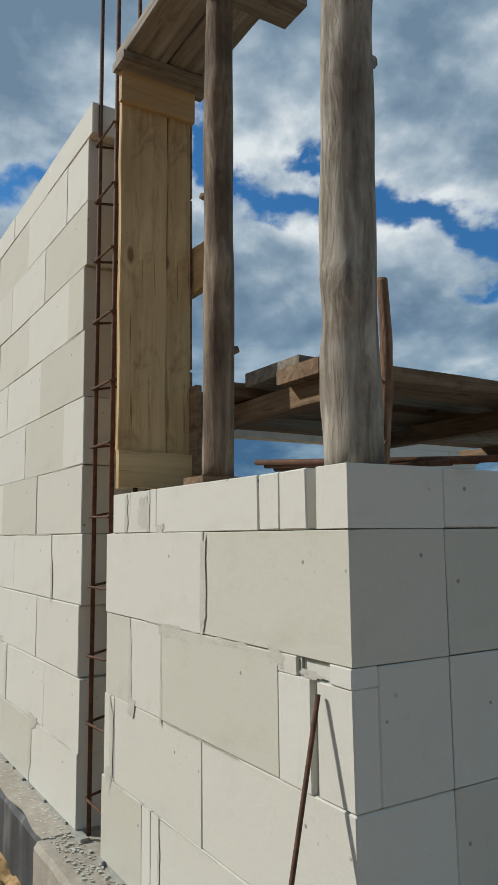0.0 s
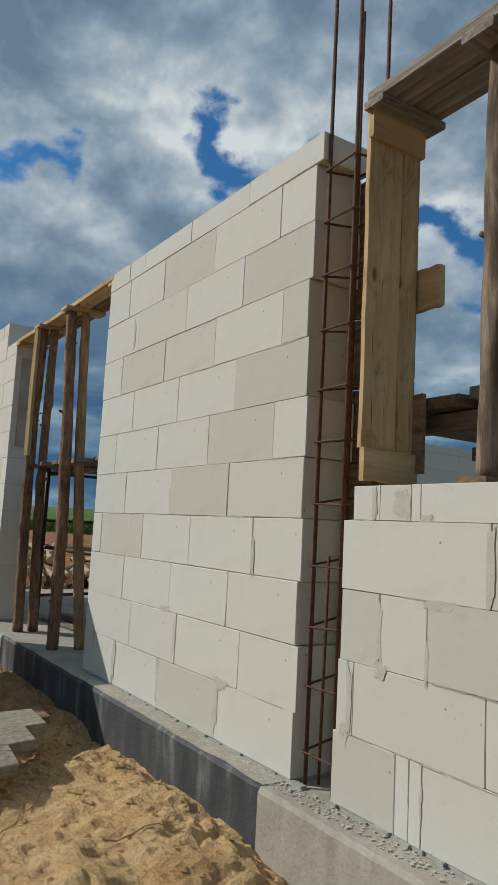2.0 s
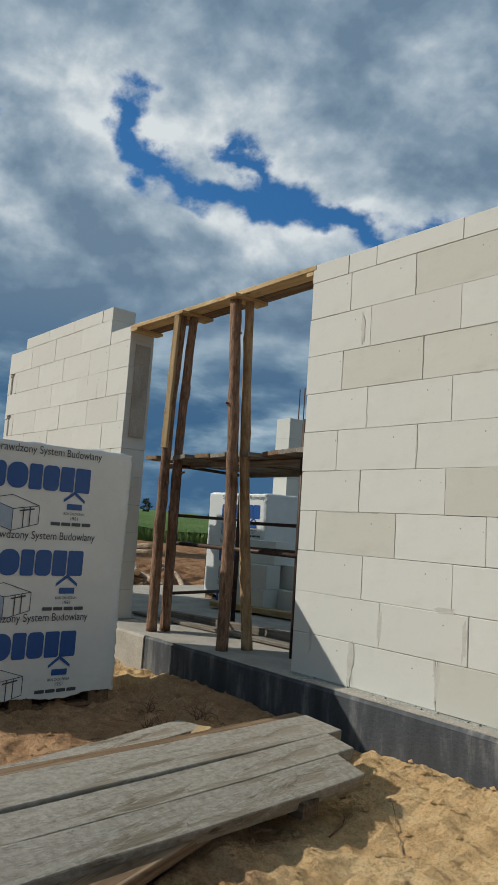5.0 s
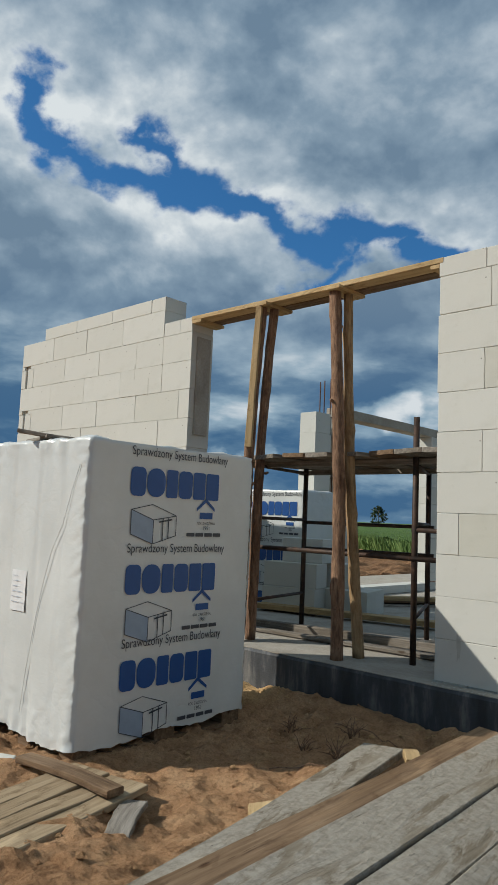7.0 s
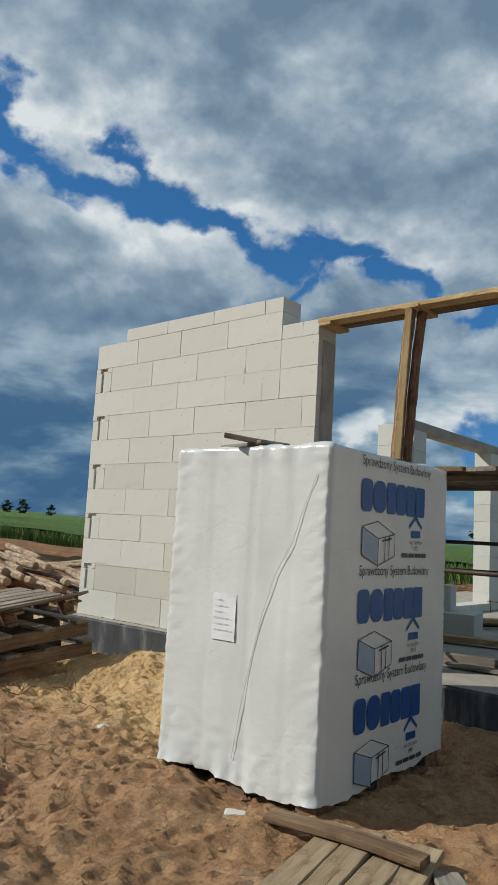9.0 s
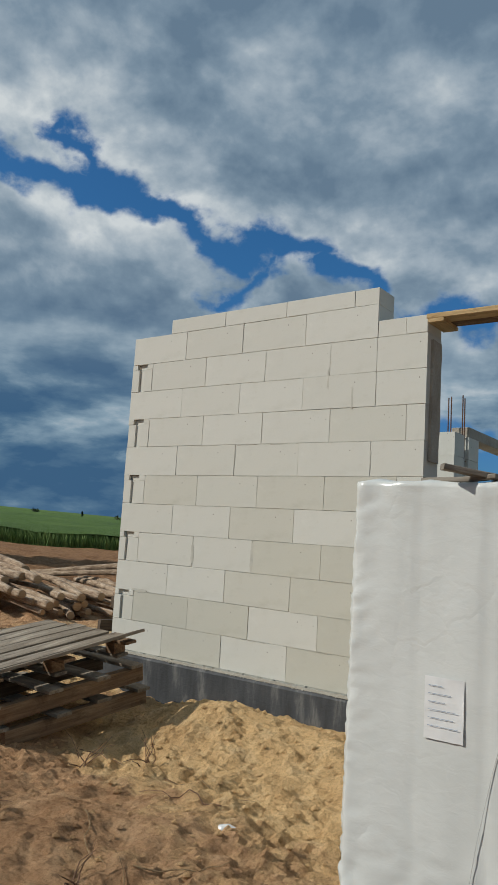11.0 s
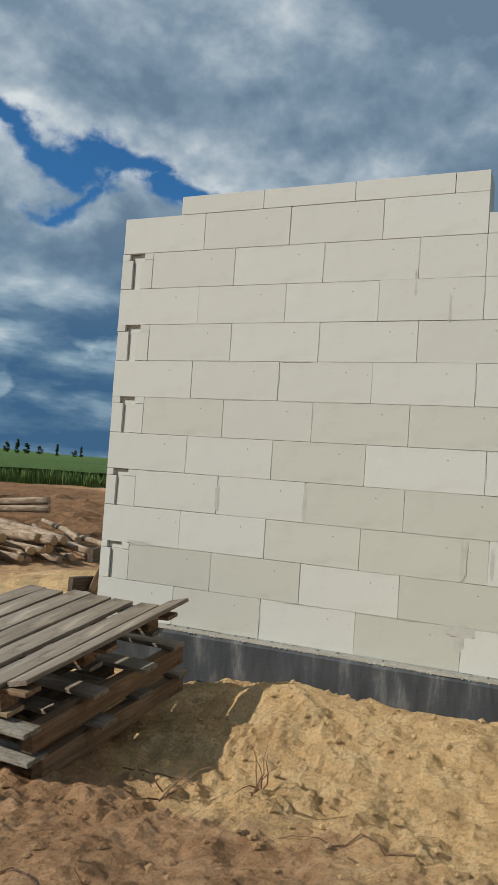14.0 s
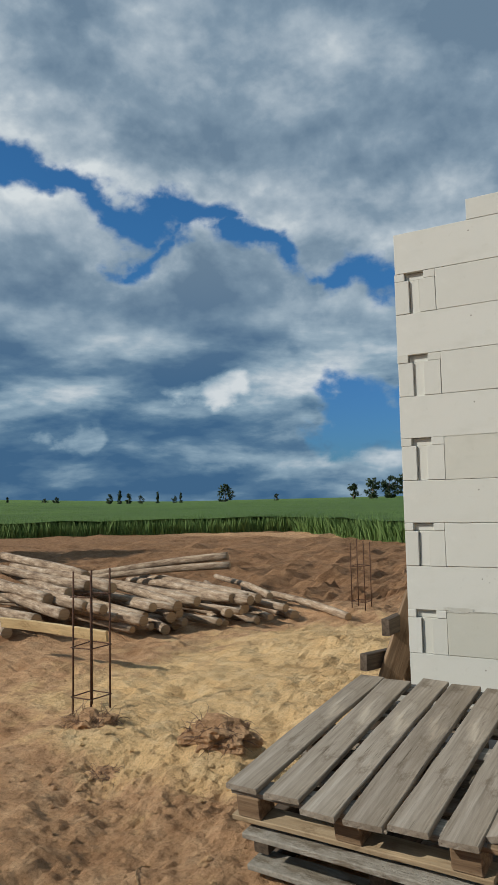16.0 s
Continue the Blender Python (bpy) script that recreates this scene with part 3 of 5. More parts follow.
def ground_z(x, y):
    z = -0.29 - 0.12 * min(max((-8.0 - x) / 3, 0), 1)
    z += sum(bell(x, y, m) for m in MOUNDS)
    d = math.hypot(x + 4, y + 3)
    fade = 1.0 if d < 16 else max(0.4, 1 - (d - 16) / 40)
    v = Vector((x, y, 0.3))
    lumps = 0.05 * noise.fractal(v * 1.7, 0.9, 2.0, 3) + 0.034 * noise.fractal(v * 5.0, 0.7, 2.1, 3)
    if d < 11:
        rg = 1 - abs(noise.noise(v * 6.5 + Vector((3, 9, 0)))) * 2
        patch = min(max(0.5 + 1.6 * noise.noise(v * 1.3 + Vector((5, 2, 0))), 0.15), 1.0)
        lumps += patch * (0.016 * (noise.turbulence(v * 9, 3, False) - 0.5) + 0.012 * noise.noise(v * 19) + 0.012 * max(0, rg) ** 4 + 0.03 * max(0, noise.noise(v * 13) - 0.22)) + 0.007 * noise.noise(v * 31)
        cl = abs(noise.noise(v * 7.5 + Vector((1, 4, 0)))) * 0.04 + abs(noise.noise(v * 16)) * 0.034 + abs(noise.noise(v * 34)) * 0.018
        lumps += (0.25 + 0.75 * patch) * (cl - 0.018)
    elif d < 40:
        lumps += 0.10 * abs(noise.noise(v * 3.1)) + 0.07 * abs(noise.noise(v * 6.3)) - 0.03
        lumps += 0.15 * noise.fractal(v * 1.5, 0.5, 2.0, 5) + 0.06 * max(0, 1 - 2 * abs(noise.noise(v * 0.9))) ** 3
    z += lumps * fade + rise(x, y)
    if y > -0.14 and x > -7.95 and y < 9.5 and x < 7:
        z = min(z, -0.22)
        if y > 0.15 and x > -7.7:
            z = -0.6
    elif x > -7.9 and x < 7 and y < 9.5:
        z = min(z, -0.09)
    return z


def spread(lo, hi, s, far, down, grow):
    a, st = [lo], s
    while a[-1] > -far:
        st *= down
        a.append(a[-1] - st)
    a = a[::-1]
    while a[-1] < hi:
        a.append(a[-1] + s)
    st = s
    while a[-1] < far:
        st *= grow
        a.append(a[-1] + st)
    return a


def build_ground():
    xs, ys = spread(-9.0, 0.6, 0.022, 1500, 1.03, 1.2), spread(-3.1, 0.0, 0.020, 1500, 1.2, 1.028)
    nx, ny = len(xs), len(ys)
    verts = [(x, y, ground_z(x, y)) for y in ys for x in xs]
    faces = [(j * nx + i, j * nx + i + 1, (j + 1) * nx + i + 1, (j + 1) * nx + i) for j in range(ny - 1) for i in range(nx - 1)]
    me = bpy.data.meshes.new("ground")
    me.from_pydata(verts, [], faces)
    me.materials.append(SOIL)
    sand = me.attributes.new("sand", "FLOAT", "POINT")
    sand.data.foreach_set("value", [max(-0.34, min(1.0, 0.16 - 0.5 * min(1.0, max(0.0, math.hypot(x + 4, y + 2) - 7.5) / 4) + sum(bell(x, y, m) for m in SANDY))) for y in ys for x in xs])
    return tagged(new("ground", me), "churned brown soil and yellow sand of a building plot", "ground", kind="structure")


build_ground()

# ---- foundation, slab ----
foundation = thing("foundation", "concrete foundation with a dark bitumen coat along the front", "foundation", kind="structure")


def plinth(x0, x1, y0, material, name, label=""):
    """A length of plinth, its top edge worn."""
    bm = bmesh.new()
    n = max(2, int((x1 - x0) / 0.05))
    rows = []
    for i in range(n + 1):
        x = x0 + (x1 - x0) * i / n
        j = 0.006 * noise.noise((x * 6, 1.0, 0)) + 0.004 * noise.noise((x * 21, 3, 0))
        rows.append([bm.verts.new(p) for p in ((x, y0, -0.75), (x, y0 + j * 0.4, -0.3), (x, y0 + j, -0.03), (x, y0 + 0.012 + j, -0.012 + j * 0.5), (x, 0.3, -0.012), (x, 0.3, -0.75))])
    for p, q in zip(rows, rows[1:]):
        for k in range(5):
            bm.faces.new((p[k], q[k], q[k + 1], p[k + 1]))
    bm.faces.new(rows[0])
    bm.faces.new(rows[-1][::-1])
    bmesh.ops.recalc_face_normals(bm, faces=bm.faces)
    part(name, bm, material, foundation, label)


plinth(-7.88, -5.08, -0.085, BITUMEN, "plinth")
plinth(-5.08, -4.27, -0.12, CONCRETE, "plinth", "bare grey concrete plinth")
plinth(-4.27, -0.62, -0.11, BITUMEN, "plinth")
for x0, x1, y0 in ((-7.87, -5.08, -0.075), (-4.265, -0.62, -0.10)):
    bm = bmesh.new()
    box(bm, x0, x1, y0, 0.29, -0.0115, -0.0075)
    bmesh.ops.subdivide_edges(bm, edges=[e for e in bm.edges if abs(e.verts[0].co.x - e.verts[1].co.x) > 1], cuts=60)
    for v in bm.verts:
        v.co.y += 0.02 * noise.noise((v.co.x * 5, 0, 2)) if v.co.y < 0 else 0
    part("ledge_screed", bm, CONCRETE, foundation, "pale dusty screed on the ledge")
plinth(-0.62, 3.2, -0.13, CONCRETE, "plinth", "bare grey concrete plinth")
bm = bmesh.new()
box(bm, -7.88, 6.8, 0.295, 9.3, -0.75, -0.008)
part("floor", bm, CONCRETE, None)
tagged(bpy.data.objects["floor"], "dusty grey concrete floor slab", "floor", kind="structure")

# thin mortar bed and crumbs along the ledge
bm = bmesh.new()
for x0, x1 in ((-7.79, -5.06), (-2.80, -0.60), (-0.37, 0.84)):
    box(bm, x0, x1, 0.004, 0.236, -0.0125, 0.0015)
    x = x0
    while x < x1:
        w = RNG.uniform(0.03, 0.14)
        box(bm, x, x + w, -RNG.uniform(0.003, 0.014), 0.02, -0.016, RNG.uniform(-0.006, 0.004))
        x += w + RNG.uniform(-0.005, 0.05)
tagged(part("mortar_bed", bm, MORTAR), "grey mortar squeezed out under the first course", "mortar", kind="stuff")
bm = bmesh.new()
for _ in range(3200):
    x = RNG.choice((RNG.uniform(-2.8, 1.0), RNG.uniform(-7.8, -5.0), RNG.uniform(-2.8, 0.2)))
    y, s = -RNG.random() * 0.085, 0.001 + 0.006 * RNG.random() ** 3
    box(bm, -s, s, -s * 0.7, s * 0.7, -s * 0.5, s * 0.5, 0, pose(x, y, -0.012 + s * 0.35, 0, 0, RNG.uniform(0, 180)))
tagged(part("mortar_crumbs", bm, GLUE), "loose crumbs of grey mortar on the ledge", "mortar", kind="stuff")

# ---- block walls ----
def block(parent, x0, x1, y0, y1, z0, z1, gap=0.0009, name="block", dark_tone=False):
    """One aerated concrete block with slightly broken edges."""
    bm = bmesh.new()
    j = [RNG.uniform(-0.0012, 0.0012) for _ in range(3)]
    sx, sy, sz = (x1 - x0) / 2 - gap, (y1 - y0) / 2, (z1 - z0) / 2 - gap
    vs = box(bm, -sx, sx, -sy + j[0] * 1.6, sy, -sz, sz)
    for v in vs:
        v.co += Vector((RNG.uniform(-1, 1) * 0.0009, RNG.uniform(-1, 1) * 0.0006, RNG.uniform(-1, 1) * 0.0009))
    bevelled(bm, vs, RNG.choice((0.0012, 0.0018, 0.003)))
    return part(name, bm, AACBEIGE if dark_tone else AAC, parent, "", pose((x0 + x1) / 2, (y0 + y1) / 2, (z0 + z1) / 2))


def course(parent, cuts, y0, y1, z0, z1, swap=False, dark_tone=()):
    for k, (a, b_) in enumerate(zip(cuts, cuts[1:])):
        if swap:
            block(parent, y0, y1, a, b_, z0, z1, dark_tone=k in dark_tone)
        else:
            block(parent, a, b_, y0, y1, z0, z1, dark_tone=k in dark_tone)


def core(parent, x0, x1, y0, y1, z1, g=0.006):
    bm = bmesh.new()
    box(bm, x0 + g, x1 - g, y0 + g, y1 - g, 0.001, z1 - g)
    part("mortar_joints", bm, MORTAR, parent)


wall_mid = thing("wall_middle", "unfinished wall of white aerated concrete blocks", "wall", kind="structure")
MID = [[-2.32, -1.75, -1.17], [-2.13, -1.58, -1.0], [-2.27, -1.68, -1.12], [-2.65, -2.05, -1.5, -0.94], [-2.32, -1.74, -1.16], [-2.51, -1.93, -1.37, -0.82], [-2.29, -1.72, -1.15],
       [-2.5, -1.91, -1.36, -0.79], [-2.29, -1.68, -1.12], [-2.46, -1.98, -1.41, -0.84]]
MID_DAMP = {0: (2,), 3: (1,), 4: (2,), 5: (3,), 6: (3,), 7: (1, 2, 4), 8: (3,), 9: (2,)}  # blocks that are still damp and beige
RIGHT_END = [-0.60, -0.585, -0.605, -0.59, -0.60, -0.59, -0.60, -0.61, -0.59, -0.595]
for n, cuts in enumerate(MID):
    course(wall_mid, [-2.797 + RNG.uniform(-0.004, 0.004), *cuts, RIGHT_END[n]], 0, 0.24, n * H, (n + 1) * H, dark_tone=MID_DAMP.get(n, ()))
course(wall_mid, [-2.797, -2.49, -2.27, -1.68, -1.11, -0.55], 0, 0.24, 10 * H, 10 * H + 0.122)
core(wall_mid, -2.79, -0.61, 0, 0.24, 10 * H + 0.122)

wall_left = thing("wall_left", "unfinished wall of white aerated concrete blocks with a stepped top", "wall", kind="structure")
LEFT = [[-7.22, -6.62, -6.03, -5.44], [-7.57, -6.97, -6.38, -5.79, -5.2], [-7.21, -6.62, -6.03, -5.32], [-7.56, -6.96, -6.38, -5.79, -5.21], [-7.2, -6.61, -6.03, -5.36],
        [-7.54, -6.96, -6.37, -5.79, -5.24], [-7.2, -6.6, -6.02, -5.44], [-7.54, -6.94, -6.36, -5.77, -5.19], [-7.19, -6.59, -6.01, -5.42], [-7.55, -6.95, -6.36, -5.79, -5.42]]
LEFT_DAMP = {0: (1, 3), 1: (0, 1, 3), 2: (2, 3), 3: (2, 3), 4: (2,), 5: (0, 2, 3)}
for n, cuts in enumerate(LEFT):
    cuts = [-7.79, *cuts, -5.056 + RNG.uniform(-0.004, 0.004)]
    if n % 2:  # the cross wall's end block shows here, with its moulded grip and groove
        a, b_ = cuts[0], cuts[1]
        z0, z1 = n * H, (n + 1) * H
        mid = (a + b_) / 2 + 0.0
        block(wall_left, a, mid - 0.034, 0, 0.05, z0, z1 - 0.044, 0.0012)
        block(wall_left, mid + 0.024, b_, 0, 0.05, z0, z1 - 0.044, 0.0012)
        block(wall_left, a, mid - 0.062, 0, 0.05, z1 - 0.044, z1, 0.0003)
        block(wall_left, mid + 0.052, b_, 0, 0.05, z1 - 0.044, z1, 0.0003)
        block(wall_left, mid - 0.034, mid + 0.024, 0.016, 0.05, z0, z1 - 0.045, 0.0008)
        block(wall_left, mid - 0.062, mid + 0.052, 0.026, 0.05, z1 - 0.045, z1, 0.0008)
        block(wall_left, a, b_, 0.05, 0.6, z0, z1)
        cuts = cuts[1:]
    else:
        block(wall_left, -7.79, -7.55, 0.24, 0.72, n * H, (n + 1) * H)
    course(wall_left, cuts, 0, 0.24, n * H, (n + 1) * H, dark_tone=LEFT_DAMP.get(n, ()))
course(wall_left, [-7.785, -7.18, -6.59, -6.01, -5.42], 0, 0.24, 10 * H, 11 * H)
course(wall_left, [-5.418, -5.21, -5.056], 0, 0.24, 10 * H, 10 * H + 0.12)
course(wall_left, [-7.36, -6.78, -6.19, -5.61, -5.42], 0, 0.24, 11 * H, 11 * H + 0.122)
core(wall_left, -7.4, -5.43, 0, 0.24, 11 * H)
core(wall_left, -5.44, -5.066, 0.006, 0.23, 10 * H)

wall_sill = thing("wall_under_window", "low wall of white aerated concrete blocks under a window opening", "wall", kind="structure")
SILL = [[-0.37, -0.06, 0.0, 0.05, 0.50], [-0.355, -0.27, 0.28], [-0.345, -0.15, 0.06, 0.61], [-0.345, 0.295]]
for n, cuts in enumerate(SILL):
    z0, z1 = n * H, (n + 1) * H
    if n == 2:  # corner block with its grip pocket and groove
        course(wall_sill, cuts, 0, 0.24, z0, z1, dark_tone=(0, 2))
        block(wall_sill, 0.61, 0.717, 0, 0.06, z0, z1 - 0.036, 0.0004)
        block(wall_sill, 0.734, 0.84, 0, 0.06, z0, z1 - 0.036, 0.0004)
        block(wall_sill, 0.61, 0.675, 0, 0.06, z1 - 0.036, z1, 0.0004)
        block(wall_sill, 0.776, 0.84, 0, 0.06, z1 - 0.036, z1, 0.0004)
        block(wall_sill, 0.717, 0.734, 0.014, 0.06, z0, z1 - 0.036, 0.0004)
        block(wall_sill, 0.675, 0.776, 0.012, 0.06, z1 - 0.036, z1, 0.0004)
        block(wall_sill, 0.61, 0.84, 0.06, 0.24, z0, z1)
    else:
        course(wall_sill, [*cuts, 0.84], 0, 0.24, z0, z1, dark_tone=(1,) if n == 3 else (0,) if n == 0 else ())
for n in range(4):
    z0, z1 = n * H, (n + 1) * H
    ys = [0.242, 0.84, 1.43, 2.02, 2.6] if n % 2 else [0.242, 0.60, 1.19, 1.78, 2.37, 2.6]
    course(wall_sill, ys, 0.60, 0.84, z0, z1, True, (0,) if n % 2 else ())
zs = 4 * H
course(wall_sill, [-0.30, -0.165, -0.02, 0.02, 0.54, 0.62, 0.715], 0, 0.24, zs, zs + 0.12)
course(wall_sill, [0.745, 0.842], 0, 0.24, zs, zs + 0.12)
block(wall_sill, 0.715, 0.745, 0.03, 0.24, zs, zs + 0.12, 0.0005)
course(wall_sill, [0.242, 0.9, 1.5, 2.1, 2.6], 0.60, 0.84, zs, zs + 0.12, True)
core(wall_sill, -0.34, 0.69, 0, 0.24, zs)
core(wall_sill, 0.61, 0.83, 0.245, 2.59, zs)
# far cross wall of the house, with an opening and a cast column
wall_far = thing("wall_far", "inner cross wall of white aerated concrete blocks with an opening", "wall", kind="structure")
for n in range(9):
    z0, z1 = n * H, (n + 1) * H
    o = 0.0 if n % 2 else 0.3
    course(wall_far, [2.72, 3.0] if not n % 2 else [2.72, 3.02], -6.1, -5.86, z0, z1, True)
    course(wall_far, [3.14, 3.45], -6.1, -5.86, z0, z1, True)
    ys = [5.43, *[5.43 + o + 0.59 * k for k in range(1, 5)], 8.0]
    course(wall_far, ys, -6.1, -5.86, z0, z1, True)
course(wall_far, [3.6, 4.19, 4.78, 5.43], -6.1, -5.86, -0.005, 0.10, True)
course(wall_far, [6.1, 6.7, 7.3, 8.0], -6.1, -5.86, 9 * H, 9 * H + 0.12, True)
bm = bmesh.new()
box(bm, -6.08, -5.88, 3.2, 5.75, 9 * H + 0.003, 9 * H + 0.12, 0.006)
part("lintel", bm, CONCRETE, wall_far, "grey precast lintel over the opening")

# smears of grey glue mortar over some joints
def smear(parent, x, z, w, h, seed, y=-0.0016):
    r = random.Random(seed)
    bm = bmesh.new()
    n = 26
    mid_ = bm.verts.new((x, y - 0.0006, z))
    ring = []
    for i in range(n):
        a = 6.2832 * i / n
        k = 0.85 + 0.55 * noise.noise((math.cos(a) * 1.7 + seed * 3.1, math.sin(a) * 1.7, 0.5)) + r.uniform(-0.14, 0.12)
        sx, sz = math.copysign(abs(math.cos(a)) ** 0.6, math.cos(a)), math.copysign(abs(math.sin(a)) ** 0.6, math.sin(a))
        ring.append(bm.verts.new((x + w / 2 * k * sx, y, z + h / 2 * k * sz)))
    for i in range(n):
        bm.faces.new((mid_, ring[i], ring[(i + 1) % n]))
    bmesh.ops.recalc_face_normals(bm, faces=bm.faces)
    part("mortar_smear", bm, GLUE, parent, smooth=True)


for i, (x, z, w, h) in enumerate([(-2.32, 0.13, 0.05, 0.24), (-1.75, 0.13, 0.05, 0.26), (-1.17, 0.14, 0.07, 0.28), (-1.14, 0.24, 0.16, 0.06), (-1.60, 0.36, 0.04, 0.26), (-1.72, 0.49, 0.16, 0.035), (-2.13, 0.36, 0.03, 0.2),
                                  (-2.64, 0.20, 0.03, 0.18), (-2.35, 2.05, 0.03, 0.2), (-0.93, 0.8, 0.02, 0.2)]):
    smear(wall_mid, x, z, w, h, i)
for i, (x, z, w, h) in enumerate([(0.295, 0.86, 0.034, 0.25), (0.12, 0.715, 0.20, 0.045), (0.42, 0.72, 0.2, 0.02), (-0.15, 0.6, 0.03, 0.24), (-0.14, 0.48, 0.07, 0.06), (-0.29, 0.34, 0.035, 0.3), (-0.31, 0.25, 0.06, 0.05),
                                  (-0.19, 1.03, 0.03, 0.12), (-0.06, 1.03, 0.09, 0.11), (0.05, 0.98, 0.07, 0.03), (0.06, 0.55, 0.02, 0.18), (0.60, 0.715, 0.07, 0.04), (0.72, 0.70, 0.07, 0.016)]):
    smear(wall_sill, x, z, w, h, 30 + i)
for i, (x, z, w, h) in enumerate([(-5.45, 0.17, 0.07, 0.14), (-5.46, 0.22, 0.17, 0.07), (-5.21, 0.36, 0.035, 0.24), (-5.45, 0.60, 0.045, 0.24), (-5.21, 0.85, 0.04, 0.26), (-6.96, 0.85, 0.03, 0.2), (-6.38, 0.85, 0.03, 0.22), (-5.14, 0.27, 0.14, 0.03),
                                  (-7.5, 0.49, 0.2, 0.03), (-5.6, 2.0, 0.02, 0.2), (-5.8, 2.15, 0.02, 0.2), (-5.3, 0.61, 0.02, 0.2)]):
    smear(wall_left, x, z, w, h, 60 + i)


# ragged beads of pale mortar that fill the joints here and there
def ragged(bm, p, q, half, r, y=-0.0012):
    """A thin uneven strip on the wall's face from p to q (x, z)."""
    n = max(3, int((Vector(q) - Vector(p)).length / 0.018))
    d = (Vector(q) - Vector(p)).normalized()
    side = Vector((-d.y, d.x))
    lo, hi = [], []
    for i in range(n + 1):
        c_ = Vector(p).lerp(Vector(q), i / n)
        end = 0.25 if i in (0, n) else 1.0
        w0, w1 = half * end * r.uniform(0.15, 1.5), half * end * r.uniform(0.15, 1.5)
        lo.append(bm.verts.new((c_.x - side.x * w0, y, c_.y - side.y * w0)))
        hi.append(bm.verts.new((c_.x + side.x * w1, y - r.uniform(0, 0.0012), c_.y + side.y * w1)))
    for i in range(n):
        bm.faces.new((lo[i], lo[i + 1], hi[i + 1], hi[i]))


def beads(parent, rows, x0, x1, seed):
    r = random.Random(seed)
    bm = bmesh.new()
    for n, cuts in enumerate(rows):
        z, x = (n + 1) * H, x0 + 0.02
        while x < x1 - 0.12:
            w = r.uniform(0.04, 0.40)
            if r.random() < 0.42:
                ragged(bm, (x, z), (min(x + w, x1 - 0.01), z + r.uniform(-0.001, 0.001)), r.uniform(0.0014, 0.0032), r)
            x += w + r.uniform(0.0, 0.2)
        for c_ in cuts:
            if r.random() < 0.5 and x0 < c_ < x1:
                a = r.uniform(0.01, 0.12)
                ragged(bm, (c_, n * H + a), (c_ + r.uniform(-0.001, 0.001), n * H + min(0.235, a + r.uniform(0.05, 0.2))), r.uniform(0.0015, 0.005), r)
    bmesh.ops.recalc_face_normals(bm, faces=bm.faces)
    part("joint_beads", bm, GLUE, parent)


beads(wall_mid, MID, -2.79, -0.6, 5)
beads(wall_left, LEFT, -7.54, -5.06, 6)
beads(wall_sill, SILL, -0.34, 0.6, 7)

# ---- column gap beside the window ----
def cage(name, label, cx, cy, wx, wy, z0, z1, tops, first, pitch, count, r=0.006, diag=True, group="rebar cages"):
    """Four ribbed bars with stirrups; tops: how far each bar stands over z1."""
    ob = thing(name, label, "rebar cage", group, pose(cx, cy, z0))
    corners = [(-wx / 2, -wy / 2), (wx / 2, -wy / 2), (wx / 2, wy / 2), (-wx / 2, wy / 2)]
    lean = [(RNG.uniform(-0.008, 0.008), RNG.uniform(-0.008, 0.008)) for _ in range(4)]
    for (x, y), top, (lx, ly) in zip(corners, tops, lean):
        rod("bar", (x, y, 0), (x + lx, y + ly, z1 - z0 + top), r, RUST, ob)
    for k in range(count):
        z = first + k * pitch + RNG.uniform(-0.008, 0.008)
        bm = bmesh.new()
        e = r + 0.003
        pts = [Vector((x + math.copysign(e, x), y + math.copysign(e, y), z + RNG.uniform(-0.006, 0.006))) for x, y in corners]
        if diag:
            pts[2].z += 0.02
            pts[3].z += 0.03
        for p, q in zip(pts, pts[1:] + pts[:1]):
            tube(bm, p, q, 0.0045, 6)
        part("stirrup", bm, RUST, ob)
    return ob


cage("rebar_cage", "rusty column rebar cage standing between two block walls", -0.465, 0.10, 0.155, 0.15, 0.0, 2.54, (0.70, 0.72, 0.55, 0.6), 0.12, 0.226, 11, 0.008)
cage("rebar_cage", "rusty column rebar cage in the inner cross wall", -5.98, 3.08, 0.16, 0.08, 0.0, 2.2, (0.4, 0.42, 0.4, 0.43), 0.15, 0.25, 9, 0.007)
rod("rebar_stub", (-0.52, 0.07, 0.0), (-0.515, 0.075, 0.83), 0.006, RUST, thing("starter_bar", "short rusty starter bar in the column gap", "rebar"))

form = thing("column_formwork", "yellow board formwork closing the column beside the window", "formwork")
board("board", (-0.285, 0.085, 1.225), (-0.285, 0.085, 2.50), 0.165, 0.026, FRESHWOOD, form, "", 90, 3, 0.002)
board("board", (-0.285, 0.212, 1.225), (-0.285, 0.212, 2.50), 0.086, 0.026, FRESHWOOD, form, "", 90, 4, 0.002)
board("batten", (-0.262, -0.005, 1.165), (-0.262, 0.262, 1.165), 0.115, 0.024, FRESHWOOD, form, "", 90, 5, 0.001)
board("batten", (-0.262, -0.005, 2.44), (-0.262, 0.262, 2.44), 0.115, 0.024, FRESHWOOD, form, "", 90, 6, 0.001)
board("back_board", (-0.62, 0.262, 1.3), (-0.23, 0.262, 1.3), 0.3, 0.024, BROWNWOOD, form, "", 90, 7, 0.001)
for k in range(8):
    board("back_board", (-0.62, 0.256, 0.15 + 0.302 * k), (-0.28, 0.256, 0.15 + 0.302 * k), 0.295, 0.022, BROWNWOOD, form, "", 90, 10 + k, 0.001)
board("cleat", (-0.33, 0.285, 1.86), (-0.17, 0.285, 1.86), 0.16, 0.03, FRESHWOOD, form, "", 90, 20, 0.001)

